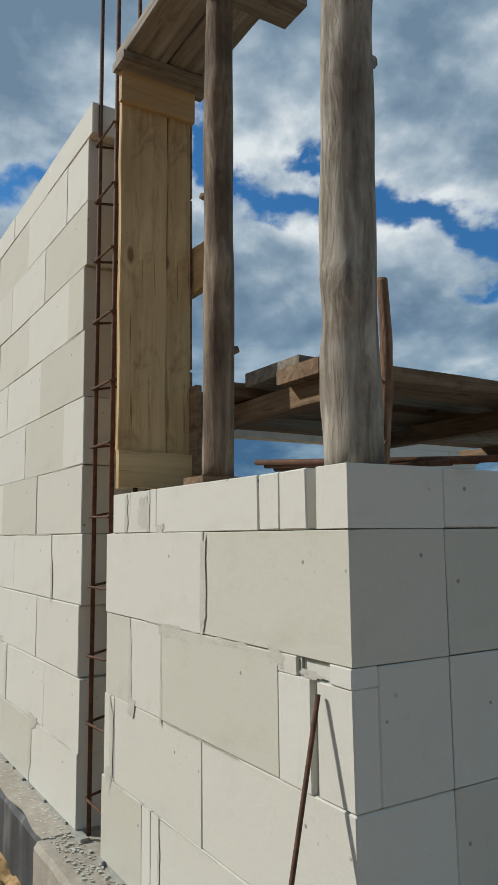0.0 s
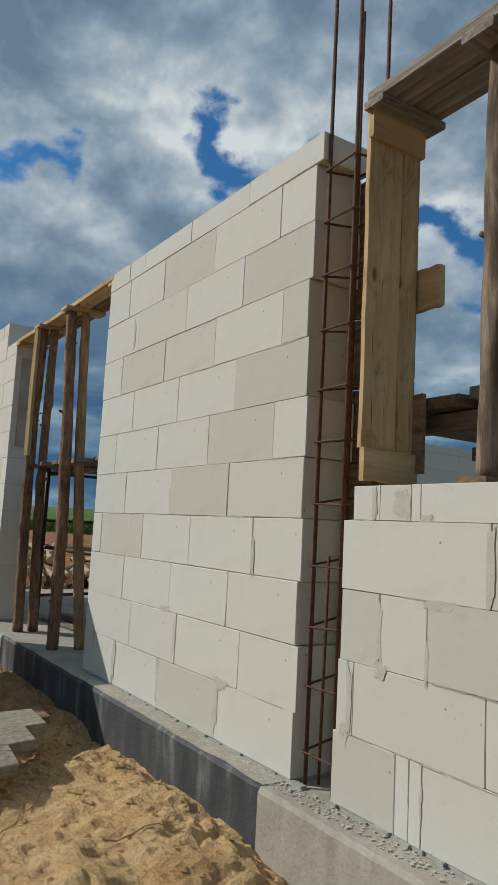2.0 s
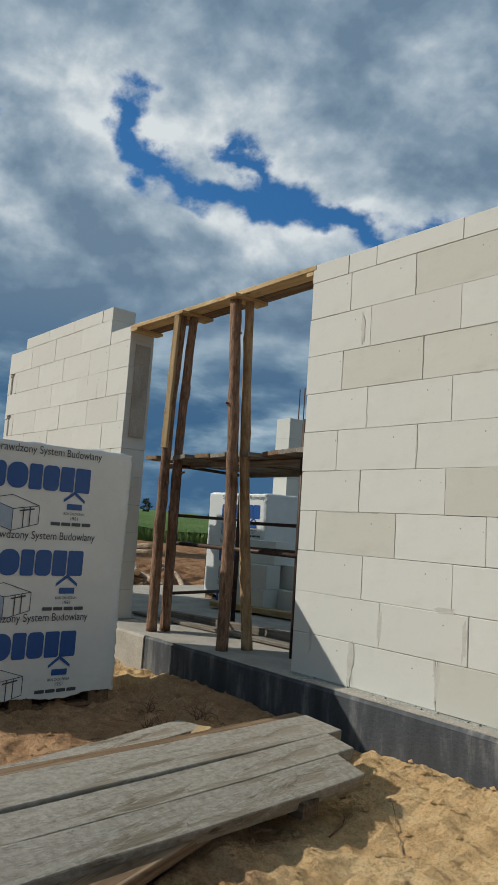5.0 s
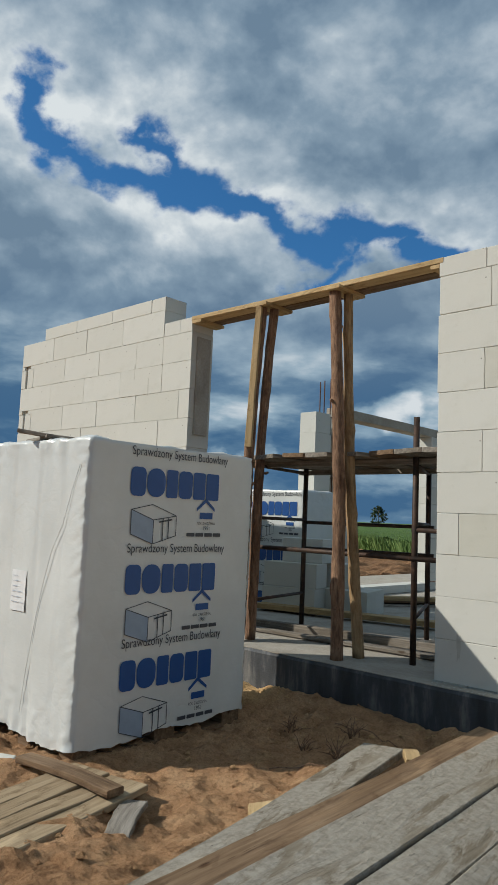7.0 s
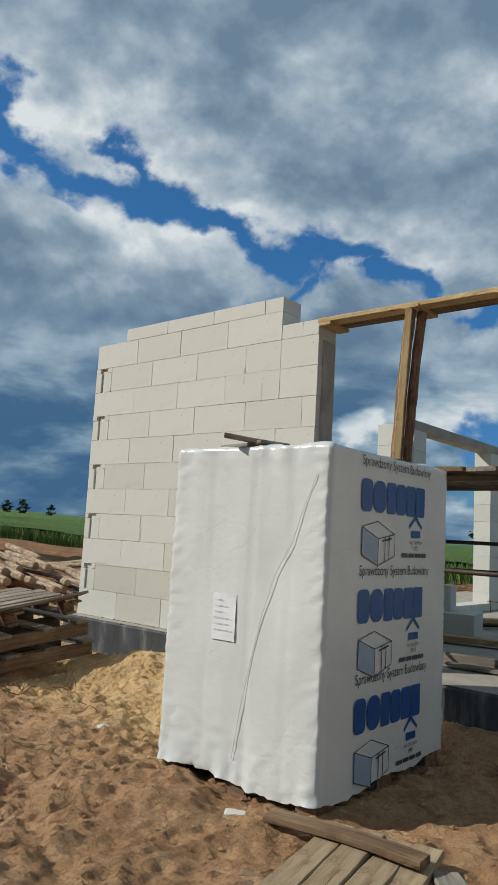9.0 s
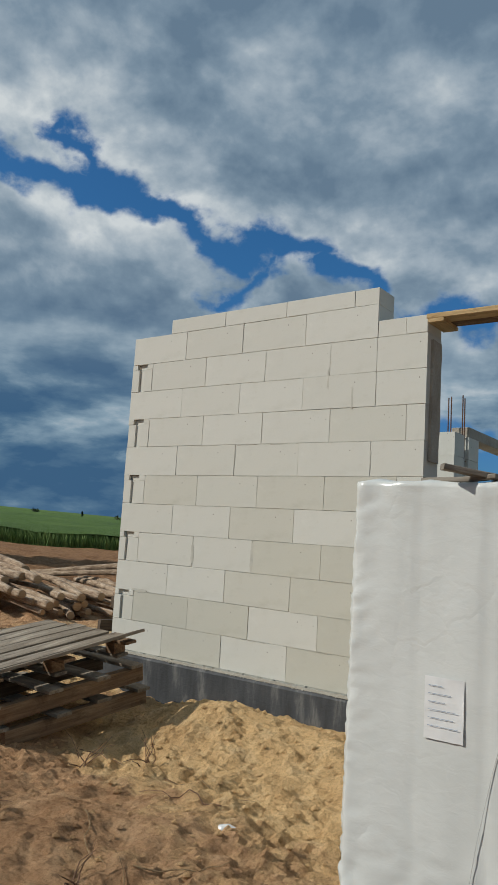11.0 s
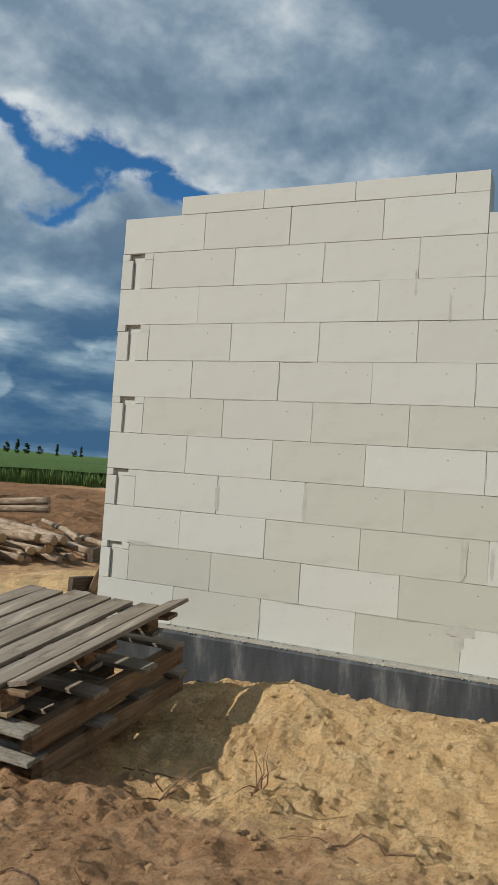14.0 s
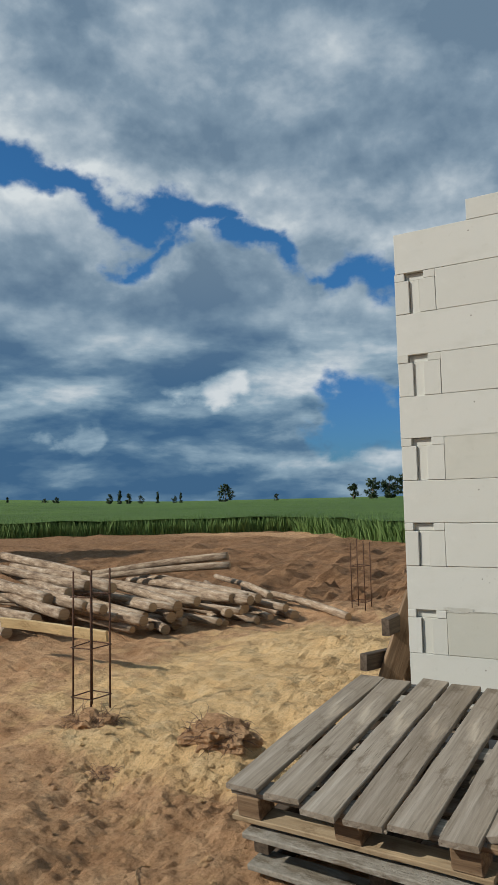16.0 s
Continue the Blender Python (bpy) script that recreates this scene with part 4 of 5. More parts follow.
lint = thing("window_lintel_formwork", "weathered plank formwork bottom of the window lintel", "formwork")
board("plank", (-0.27, 0.055, 2.54), (1.15, 0.055, 2.56), 0.145, 0.045, GREYWOOD, lint, "", 0, 31)
board("plank", (-0.25, 0.21, 2.545), (1.15, 0.21, 2.56), 0.15, 0.045, GREYWOOD, lint, "", 0, 32)
board("cross_batten", (-0.235, -0.03, 2.503), (-0.235, 0.30, 2.503), 0.10, 0.03, GREYWOOD, lint, "", 0, 33, 0.001)
board("cross_batten", (0.245, -0.04, 2.50), (0.245, 0.34, 2.50), 0.12, 0.035, GREYWOOD, lint, "", 0, 34, 0.001)
board("cross_batten", (0.74, -0.04, 2.51), (0.74, 0.34, 2.51), 0.12, 0.035, GREYWOOD, lint, "", 0, 35, 0.001)


def prop(label, p0, p1, r0, r1, material, seed, bend=0.02, knots=6, group="timber props"):
    ob = thing("timber_prop", label, "prop", group, upright(p0, p1))
    length = (Vector(p1) - Vector(p0)).length
    part("shaft", pole_mesh(length, r0, r1, seed, bend, knots, 14, 44, 0.17 if material is BARK else 0.10), material, ob)
    r = random.Random(seed)
    for _ in range(4):  # stubs of cut branches
        z, a = length * r.uniform(0.1, 0.9), r.uniform(0, 6.28)
        rad = r0 + (r1 - r0) * z / length
        d = Vector((math.cos(a), math.sin(a), 0.35))
        c_ = Vector((0, 0, z)) + d * rad * 0.55
        part("knot", pole_mesh(rad * 0.62 + 0.008, rad * 0.34, rad * 0.22, seed, 0.0, 0, 8, 3, 0.2), material, ob, "", upright(c_, c_ + d))
    return ob


SZ = 4 * H + 0.12
prop("slim brown weathered round timber prop on the window sill wall", (0.215, 0.085, SZ + 0.02), (0.245, 0.085, 2.485), 0.041, 0.038, BROWNPOLE, 41, 0.008, 6)
prop("thick grey round timber prop on the wall corner", (0.742, 0.10, SZ), (0.79, 0.10, 2.49), 0.060, 0.053, GREYPOLE, 42, 0.008, 5)
prop("broken rough pole stub beside the corner prop", (0.713, 0.20, SZ), (0.732, 0.20, 1.50), 0.014, 0.012, BARK, 43, 0.006, 4)
board("wedge", (0.205, 0.02, SZ + 0.010), (0.205, 0.15, SZ + 0.010), 0.11, 0.02, BROWNWOOD, thing("wooden_wedge", "small brown wooden wedge under the prop", "wedge"), "", 0, 44, 0.001)
bars = thing("rebar_bundle", "loose orange rusted bars lying on the sill wall", "rebar")
for k in range(4):
    rod("bar", (0.33 + 0.01 * k, 0.13 + 0.022 * k, SZ + 0.05 - 0.008 * k), (0.93 - 0.05 * k, 0.32 - 0.02 * k, SZ + 0.012), 0.007, RUST, bars)
rod("bar", (0.813, -0.255, -0.250), (0.754, -0.010, 0.671), 0.0048, RUST, thing("leaning_bar", "rusty bar leaning against the white block wall", "rebar"))

# deck of planks on trestles behind the window
deck2 = thing("plank_deck", "weathered plank working deck behind the window", "scaffold")
for k in range(5):
    x = -0.63 + 0.21 * k
    z = 1.405 + (0.035 if k == 3 else 0.0) + RNG.uniform(0, 0.012)
    board("plank", (x, 0.36 + RNG.uniform(-0.06, 0.06), z), (x + RNG.uniform(-0.06, 0.06), 2.55, z), 0.20, 0.045, GREYWOOD if k % 2 else BROWNWOOD, deck2, "", 0, 50 + k, 0.012)
board("plank", (0.10, 0.36, 1.452), (0.14, 2.3, 1.455), 0.2, 0.04, GREYWOOD, deck2, "", 0, 57, 0.01)
for y in (0.42, 1.3, 2.2):
    board("bearer", (-0.85, y, 1.36), (0.34, y, 1.36), 0.06, 0.07, BROWNWOOD, deck2, "", 0, 60 + int(y * 10))
for x, y in ((-0.45, 0.42), (0.22, 0.5), (-0.45, 2.2), (0.22, 2.2)):
    rod("leg", (x, y, -0.008), (x, y, 1.33), 0.024, STEEL, deck2)

# ---- wide opening: lintel plank and props ----
lint2 = thing("opening_lintel_formwork", "long yellow plank formwork bottom over the wide opening", "formwork")
board("plank", (-5.07, 0.06, 2.525), (-2.775, 0.06, 2.525), 0.125, 0.035, FRESHWOOD, lint2, "", 0, 71)
board("plank", (-5.06, 0.185, 2.525), (-2.80, 0.185, 2.525), 0.115, 0.035, BROWNWOOD, lint2, "", 0, 72)
for x in (-4.25, -3.58):
    board("cap_board", (x, -0.06, 2.493), (x, 0.25, 2.493), 0.13, 0.024, FRESHWOOD, lint2, "", 0, 73, 0.001)
board("cap_board", (-5.0, -0.01, 2.493), (-5.0, 0.26, 2.493), 0.11, 0.024, FRESHWOOD, lint2, "", 0, 74, 0.001)
board("cap_board", (-2.83, 0.0, 2.493), (-2.83, 0.25, 2.493), 0.06, 0.024, FRESHWOOD, lint2, "", 0, 75, 0.001)
FOOT, HEAD = (-4.43, 0.05, -0.008), (-4.275, 0.005, 2.48)
p = prop("tall rough round prop with a sawn batten nailed on", FOOT, HEAD, 0.043, 0.037, BARK, 81, 0.02, 9)
b_ = board("batten", (-4.335, -0.028, 1.42), (-4.262, -0.045, 2.475), 0.05, 0.03, FRESHWOOD, None, "", 20, 82)
b_.parent, b_.matrix_parent_inverse = p, upright(FOOT, HEAD).inverted()
prop("tall rough round prop under the lintel plank", (-4.42, 0.17, -0.008), (-4.225, 0.085, 2.48), 0.039, 0.033, BARK, 83, 0.025, 9)
prop("tall bark-covered round prop under the lintel plank", (-3.53, 0.045, -0.008), (-3.60, 0.01, 2.48), 0.044, 0.039, BARK, 84, 0.014, 14)
prop("tall peeled yellow round prop under the lintel plank", (-3.485, 0.233, -0.008), (-3.56, 0.11, 2.48), 0.041, 0.032, POLEWOOD, 85, 0.02, 12)

# cast face of the column at the end of the left wall
bm = bmesh.new()
vs = box(bm, -5.054, -5.034, 0.055, 0.20, 1.56, 2.38)
bmesh.ops.subdivide_edges(bm, edges=bm.edges, cuts=9, use_grid_fill=True)
for v in bm.verts:
    v.co.x += 0.010 * noise.fractal(v.co * 7, 0.8, 2, 3) if v.co.x > -5.04 else 0
part("cast_face", bm, CONCRETE, wall_left, "rough grey cast concrete on the wall end")

# ---- scaffold in the house ----
scaf = thing("tube_scaffold", "low rusty tube scaffold with a plank deck inside the house", "scaffold")
LEGS = [(-4.42, 0.19, 1.34), (-4.60, 1.0, 1.34), (-3.13, 0.33, 1.61), (-3.55, 1.25, 1.34)]
for x, y, z in LEGS:
    rod("post", (x, y, -0.008), (x, y, z), 0.021, STEEL, scaf)
for z in (0.66, 0.88):
    rod("rail", (-4.62, 1.0, z), (-3.50, 1.25, z), 0.015, STEEL, scaf)
rod("rail", (-4.45, 0.20, 0.68), (-2.75, 0.345, 0.67), 0.017, STEEL, scaf)
for z in (0.28, 0.90, 1.30):
    rod("rung", (-4.42, 0.19, z), (-4.60, 1.0, z), 0.013, STEEL, scaf)
    rod("rung", (-3.13, 0.33, z), (-3.55, 1.25, z), 0.013, STEEL, scaf)
rod("rail", (-3.15, 0.33, 0.86), (-2.5, 0.36, 0.85), 0.016, STEEL, scaf)
for k in range(11):
    x = -4.72 + 0.235 * k
    board("deck_plank", (x, 0.12 + RNG.uniform(-0.07, 0.07), 1.352 + RNG.uniform(0, 0.014)), (x + 0.16 + RNG.uniform(-0.03, 0.03), 1.32 + RNG.uniform(-0.08, 0.1), 1.352 + RNG.uniform(0, 0.014)), 0.215, 0.03, GREYWOOD if k % 3 else BROWNWOOD, scaf, "", RNG.uniform(-2, 2), 90 + k, 0.008)
for y in (0.33, 1.12):
    board("bearer", (-4.75, y, 1.315), (-2.2, y + 0.08, 1.315), 0.06, 0.04, GREYWOOD, scaf, "", 0, 105)

# boards and lumber on the slab
for k, (p0, p1, w, th, mt) in enumerate([((-5.0, 0.62, 0.03), (-2.3, 0.95, 0.03), 0.07, 0.06, GREYWOOD), ((-5.3, 0.45, 0.01), (-2.9, 0.62, 0.01), 0.10, 0.025, GREYWOOD), ((-5.6, 1.55, 0.04), (-3.1, 2.1, 0.04), 0.14, 0.05, FRESHWOOD),
                                         ((-5.5, 3.1, 0.03), (-3.9, 5.2, 0.03), 0.15, 0.05, FRESHWOOD), ((-5.2, 3.0, 0.08), (-3.7, 4.9, 0.08), 0.14, 0.04, FRESHWOOD), ((-5.7, 2.75, 0.03), (-4.4, 4.4, 0.03), 0.12, 0.05, BROWNWOOD),
                                         ((-4.2, 0.9, 0.012), (-2.6, 1.25, 0.012), 0.18, 0.025, GREYWOOD)]):
    ob = thing("loose_board", "long sawn board lying on the concrete floor", "board", "boards on the slab", along(p0, p1))
    part("plank", board_mesh((Vector(p1) - Vector(p0)).length, w, th, 110 + k), mt, ob)
bm = bmesh.new()
for k in range(14):
    tube(bm, (-5.75 + 0.13 * k, 5.2 + 0.02 * k, 0.0), (-5.75 + 0.13 * k, 5.2 + 0.02 * k, 0.16), 0.005, 5)
tube(bm, (-5.8, 5.2, 0.14), (-3.95, 5.48, 0.14), 0.005, 5)
part("mesh_panel", bm, RUST, thing("rebar_mesh", "low rusty rebar mesh edge on the slab", "rebar"))

# loose grey blocks stacked on the slab
blocks_group = "loose blocks on the slab"
for x, y, z, l in ((-5.62, 1.62, 0, 0.59), (-5.55, 1.88, 0, 0.59), (-5.62, 1.64, 0.242, 0.59), (-5.3, 2.05, 0.242, 0.4), (-5.52, 1.80, 0.484, 0.45), (-4.98, 1.95, 0, 0.36), (-5.05, 2.2, 0, 0.36)):
    ob = thing("loose_block", "loose aerated concrete block stacked on the slab", "block", blocks_group, pose(x, y, z - 0.008, 0, 0, 12))
    bm = bmesh.new()
    box(bm, 0, l, 0, 0.24, 0, 0.24, 0.004)
    part("block", bm, AAC, ob)

# ---- shrink-wrapped pallets ----
def text_part(words, size, parent, m, material, name="lettering", width=None):
    cu = bpy.data.curves.new("lettering", "FONT")
    cu.body, cu.size = words, size
    tmp = bpy.data.objects.new("lettering", cu)
    scene.collection.objects.link(tmp)
    bpy.context.view_layer.update()
    me = bpy.data.meshes.new_from_object(tmp.evaluated_get(bpy.context.evaluated_depsgraph_get()))
    bpy.data.objects.remove(tmp)
    xs = [v.co.x for v in me.vertices]
    if width and xs:
        k = width / (max(xs) - min(xs))
        for v in me.vertices:
            v.co.x *= k
    me.materials.append(material)
    ob = new(name, me)
    ob.parent, ob.matrix_basis = parent, m
    return ob


def wrapped(label, m, L, W, HT, seed, prints=True, group="wrapped block pallets"):
    """A pallet of blocks in white film. Local: x from 0 to W towards the shaded printed side, y from 0 to L, z up."""
    ob = thing("wrapped_block_pallet", label, "block pallet", group, m)
    bm = bmesh.new()
    box(bm, 0.03, W - 0.03, 0.03, L - 0.03, 0.10, 0.20)
    for x in (0.0, W / 2 - 0.05, W - 0.14):
        box(bm, x + 0.02, x + 0.12, 0.02, L - 0.02, 0.0, 0.022)
        for y in (0.02, L / 2 - 0.07, L - 0.16):
            box(bm, x + 0.02, x + 0.12, y, y + 0.14, 0.022, 0.10)
    part("pallet", bm, BROWNWOOD, ob)
    bm = bmesh.new()
    rows, nz = [], 84
    f1 = [0.0, 0.011] + [i / 48 for i in range(1, 48)] + [0.989]
    f2 = [0.0, 0.009] + [i / 58 for i in range(1, 58)] + [0.991]
    outline = [(f * W, 0.0, 0, -1, f * W) for f in f1] + [(W, f * L, 1, 0, W + f * L) for f in f2] + [(W - f * W, L, 0, 1, W + L + f * W) for f in f1] + [(0, L - f * L, -1, 0, 2 * W + L + f * L) for f in f2]
    per = 2 * (W + L)
    for j in range(nz + 1):
        v = j / nz
        ring = []
        for x, y, nx_, ny_, s in outline:
            a = s / per * 6.2832
            cyc = (math.cos(a) * 2.2 + seed, math.sin(a) * 2.2)
            hem = 0.045 + 0.07 * max(0.0, 0.25 + noise.noise((s * 2.3, seed, 0))) + 0.010 * noise.noise((s * 17, seed, 1)) + 0.006 * noise.noise((s * 45, seed, 1))
            z = hem + (HT - hem) * v
            d = 0.007 * noise.fractal((*cyc, z * 1.1), 0.9, 2, 2)
            # pleats that gather near the arrises and the hem
            edge = min(abs(s - W), abs(s - W - L), s, per - s, abs(s - 2 * W - L))
            pl = math.exp(-edge / 0.075)
            smooth_side = 0.15 if nx_ == 1 else 1.0
            d *= smooth_side
            ridge = 1 - 3.2 * abs(noise.noise((s * 6 + z * 6, z * 24 - s * 12, seed)))
            d += (0.35 + 0.65 * smooth_side) * 0.0085 * pl * max(-0.25, ridge)
            d += smooth_side * 0.006 * math.exp(-(1 - v) / 0.07) * max(-0.2, 1 - 3.2 * abs(noise.noise((s * 13 + z * 14, z * 14, seed + 5))))
            d += (0.3 + 0.7 * smooth_side) * 0.008 * math.exp(-v / 0.06) * max(-0.3, 1 - 3 * abs(noise.noise((s * 18 - z * 9, z * 22, seed + 9))))
            d -= smooth_side * sum(0.004 * math.exp(-((s - W * f_) / 0.010) ** 2) for f_ in (0.30, 0.56, 0.80))
            d += smooth_side * (0.012 * math.exp(-v / 0.06) * 0.5 * math.sin(s * 41 + 3 * math.sin(s * 13)) + 0.007 * math.exp(-(1 - v) / 0.04) * math.sin(s * 31 + 2 * math.sin(s * 9)))
            d += smooth_side * 0.004 * math.exp(-((v - 0.10) / 0.07) ** 2) * noise.noise((s * 14, z * 26, seed))
            d += 0.018 * math.exp(-v / 0.02) * noise.noise((s * 6, 2.0, seed))
            d += smooth_side * (0.0015 * noise.noise((s * 10, z * 1.2, seed)) + 0.004 * abs(noise.noise((s * 3 + z * 1.6, z * 0.7, seed + 2))))
            cs = 0.010 * math.exp(-edge / 0.012)
            ring.append(bm.verts.new((x + nx_ * d - math.copysign(cs, x - W / 2), y + ny_ * d - math.copysign(cs, y - L / 2), z)))
        rows.append(ring)
    n = len(outline)
    for p_, q in zip(rows, rows[1:]):
        for k in range(n):
            bm.faces.new((p_[k], p_[(k + 1) % n], q[(k + 1) % n], q[k])).smooth = True
    prev = rows[-1]
    for s in (0.93, 0.8, 0.6, 0.35, 0.1):
        ring = []
        for x, y, nx_, ny_, u in outline:
            px, py = W / 2 + (x - W / 2) * s, L / 2 + (y - L / 2) * s
            ring.append(bm.verts.new((px, py, HT + 0.008 + 0.02 * noise.fractal((px * 4, py * 4, seed), 0.8, 2, 3))))
        for k in range(n):
            bm.faces.new((prev[k], prev[(k + 1) % n], ring[(k + 1) % n], ring[k])).smooth = True
        prev = ring
    bm.faces.new(prev)
    wrap = part("film_wrap", bm, FILM, ob)
    if prints:
        # face plane: local x = W + 9 mm, u along y, v up
        F = W + 0.0045

        def face(u, v, extra=0.0):
            return Matrix.Translation((F + extra, u, v)) @ Matrix(((0, 0, 1, 0), (1, 0, 0, 0), (0, 1, 0, 0), (0, 0, 0, 1)))

        def poly(name, u, v, pts, material, extra=0.0):
            bm = bmesh.new()
            bm.faces.new([bm.verts.new((a, c_, 0)) for a, c_ in pts])
            bmesh.ops.recalc_face_normals(bm, faces=bm.faces)
            part(name, bm, material, wrap, "", face(u, v, extra))

        def round_rect(w, h, r, k=5):
            pts = []
            for cx, cy, a0 in ((w - r, r, -90), (w - r, h - r, 0), (r, h - r, 90), (r, r, 180)):
                pts += [(cx + r * math.cos(radians(a0 + 90 * i / k)), cy + r * math.sin(radians(a0 + 90 * i / k))) for i in range(k + 1)]
            return pts

        def stroke(u, v, a, c_, wd=0.004, material=INK, extra=0.0006):
            d = Vector(c_) - Vector(a)
            nrm = Vector((-d.y, d.x)).normalized() * wd / 2
            poly("outline", u, v, [(a[0] - nrm.x, a[1] - nrm.y), (c_[0] - nrm.x, c_[1] - nrm.y), (c_[0] + nrm.x, c_[1] + nrm.y), (a[0] + nrm.x, a[1] + nrm.y)], material, extra)

        for k, top in enumerate((HT - 0.13, HT - 0.63, HT - 1.105)):
            for word, wu, ww in (("Sprawdzony", 0.255, 0.272), ("System", 0.545, 0.158), ("Budowlany", 0.722, 0.235)):
                text_part(word, 0.066, wrap, face(wu, top + 0.072), INK, "slogan_word", ww)
            widths, u = (0.105, 0.13, 0.085, 0.105, 0.095, 0.105), 0.255
            for i, w in enumerate(widths):  # the maker's mark, as plain blue shapes
                poly("mark", u, top - 0.140, round_rect(w - 0.004, 0.15, (0.03, 0.056, 0.012, 0.03, 0.012, 0.012)[i]), BLUE)
                u += w + 0.004
            if k < 3:
                bu, bv = 0.27, top - 0.385
                if bv > 0.05:
                    A, B, C, D, E, G, I_ = (0.0, 0.05), (0.15, 0.0), (0.31, 0.045), (0.31, 0.15), (0.14, 0.205), (0.0, 0.175), (0.15, 0.125)
                    poly("drawn_side", bu, bv, [A, B, I_, G], PALEBLUE)
                    for p_, q in ((A, B), (B, C), (C, D), (D, E), (E, G), (G, A), (G, I_), (I_, D), (B, I_)):
                        stroke(bu, bv, p_, q)
                    stroke(bu, bv, (0.215, 0.02), (0.215, 0.135), 0.006)
                    stroke(bu, bv, (0.255, 0.03), (0.255, 0.14), 0.006)
                    stroke(bu, bv, (0.19, 0.115), (0.28, 0.13), 0.008)
                hv = top - 0.245
                if hv > 0.05:
                    poly("house_mark", 0.73, hv + 0.03, [(0.0, 0.03), (0.07, 0.085), (0.14, 0.03), (0.14, 0.012), (0.07, 0.062), (0.0, 0.012)], BLUE)
                    poly("house_mark", 0.755, hv, [(0.0, 0.0), (0.10, 0.0), (0.10, 0.035), (0.0, 0.035)], BLUE)
                if hv - 0.1 > 0.05:
                    text_part("ROK ZAŁOŻENIA", 0.022, wrap, face(0.735, hv - 0.032), INK, "lettering", 0.14)
                    text_part("1951", 0.03, wrap, face(0.78, hv - 0.062), INK, "lettering")
                    for i in range(4):
                        poly("print_bar", 0.66 + 0.068 * i, hv - 0.098, round_rect(0.06, 0.02, 0.004), INK)
    return ob


big_pallet = wrapped("shrink-wrapped pallet of white blocks with blue print on sandy soil", pose(-4.53, -1.93, -0.30, 0, 0, 1.2), 1.19, 0.925, 1.55, 3.0)
# a taped seam of the film runs down the sunny side
bm = bmesh.new()
seam = [(0.86, 1.42), (0.80, 1.28), (0.745, 1.12), (0.66, 0.98), (0.60, 0.80), (0.55, 0.60), (0.50, 0.36), (0.47, 0.16)]
for (x0, z0), (x1, z1) in zip(seam, seam[1:]):
    tube(bm, (x0, -0.008, z0), (x1, -0.008, z1), 0.0014, 6)
part("film_seam", bm, FILM, big_pallet, "folded seam of the film")
# paper slip in a pocket on the sunny side
bm = bmesh.new()
for i in range(9):
    for j in range(9):
        bm.verts.new((i / 8 * 0.14, 0.004 * noise.noise((i * 0.8, j * 0.8, 3)), j / 8 * 0.21))
bm.verts.ensure_lookup_table()
for i in range(8):
    for j in range(8):
        bm.faces.new((bm.verts[i * 9 + j], bm.verts[i * 9 + 9 + j], bm.verts[i * 9 + 10 + j], bm.verts[i * 9 + 1 + j])).smooth = True
slip = part("paper_slip", bm, PAPER, big_pallet, "crumpled white delivery slip", pose(0.31, -0.0095, 0.66))
for k in range(6):
    bm = bmesh.new()
    box(bm, 0, (0.05, 0.08, 0.06, 0.1, 0.09, 0.11)[k], -0.0052, -0.0046, 0, 0.0016)
    part("print_line", bm, PALEBLUE, slip, "", pose(0.015, 0, 0.18 - 0.027 * k))
stick = thing("wooden_stick", "small grey wooden batten lying on the wrapped pallet", "stick")
board("batten", (-4.16, -1.99, 1.30), (-3.92, -1.80, 1.262), 0.045, 0.022, GREYWOOD, stick, "", 0, 130)
board("batten", (-4.28, -1.86, 1.262), (-3.99, -1.90, 1.275), 0.035, 0.018, GREYWOOD, stick, "", 0, 131)

wrapped("shrink-wrapped pallet of blocks with blue print on the slab", pose(-6.50, 2.68, -0.008, 0, 0, -88), 0.98, 0.62, 1.22, 8.0)

# ---- stacked wooden pallets ----
def pallet_thing(label, m, seed, along_y=True, boards=7, L=1.12, W=1.0):
    ob = thing("wooden_pallet", label, "pallet", "stacked pallets", m)
    r = random.Random(seed)
    pitch = (W - 0.10) / (boards - 1)
    for k in range(boards):
        x = 0.05 + pitch * k
        board("deck_board", (x + r.uniform(-0.012, 0.012), -0.03 + r.uniform(-0.03, 0.03), 0.133), (x + r.uniform(-0.02, 0.02), L + r.uniform(-0.03, 0.03), 0.133), r.uniform(0.118, 0.142), 0.021, PALLETWOOD, ob, "", r.uniform(-2, 2), seed * 20 + k, 0.004)
    for y in (0.05, L / 2, L - 0.05):
        board("cross_board", (-0.01, y, 0.111), (W + 0.01, y, 0.111), 0.095, 0.021, GREYWOOD, ob, "", 0, seed * 20 + 11, 0.002)
        for x in (0.055, W / 2, W - 0.055):
            bm = bmesh.new()
            box(bm, -0.05, 0.05, -0.05, 0.05, -0.04, 0.04, 0.005)
            part("spacer_block", bm, DARKWOOD if r.random() < 0.4 else BROWNWOOD, ob, "", pose(x, y, 0.06))
    for y in (0.05, L / 2, L - 0.05):
        board("bottom_board", (-0.02, y, 0.010), (W + 0.02, y, 0.010), 0.095, 0.02, TANWOOD if y < 0.1 else GREYWOOD, ob, "", 0, seed * 20 + 15, 0.002)
    return ob


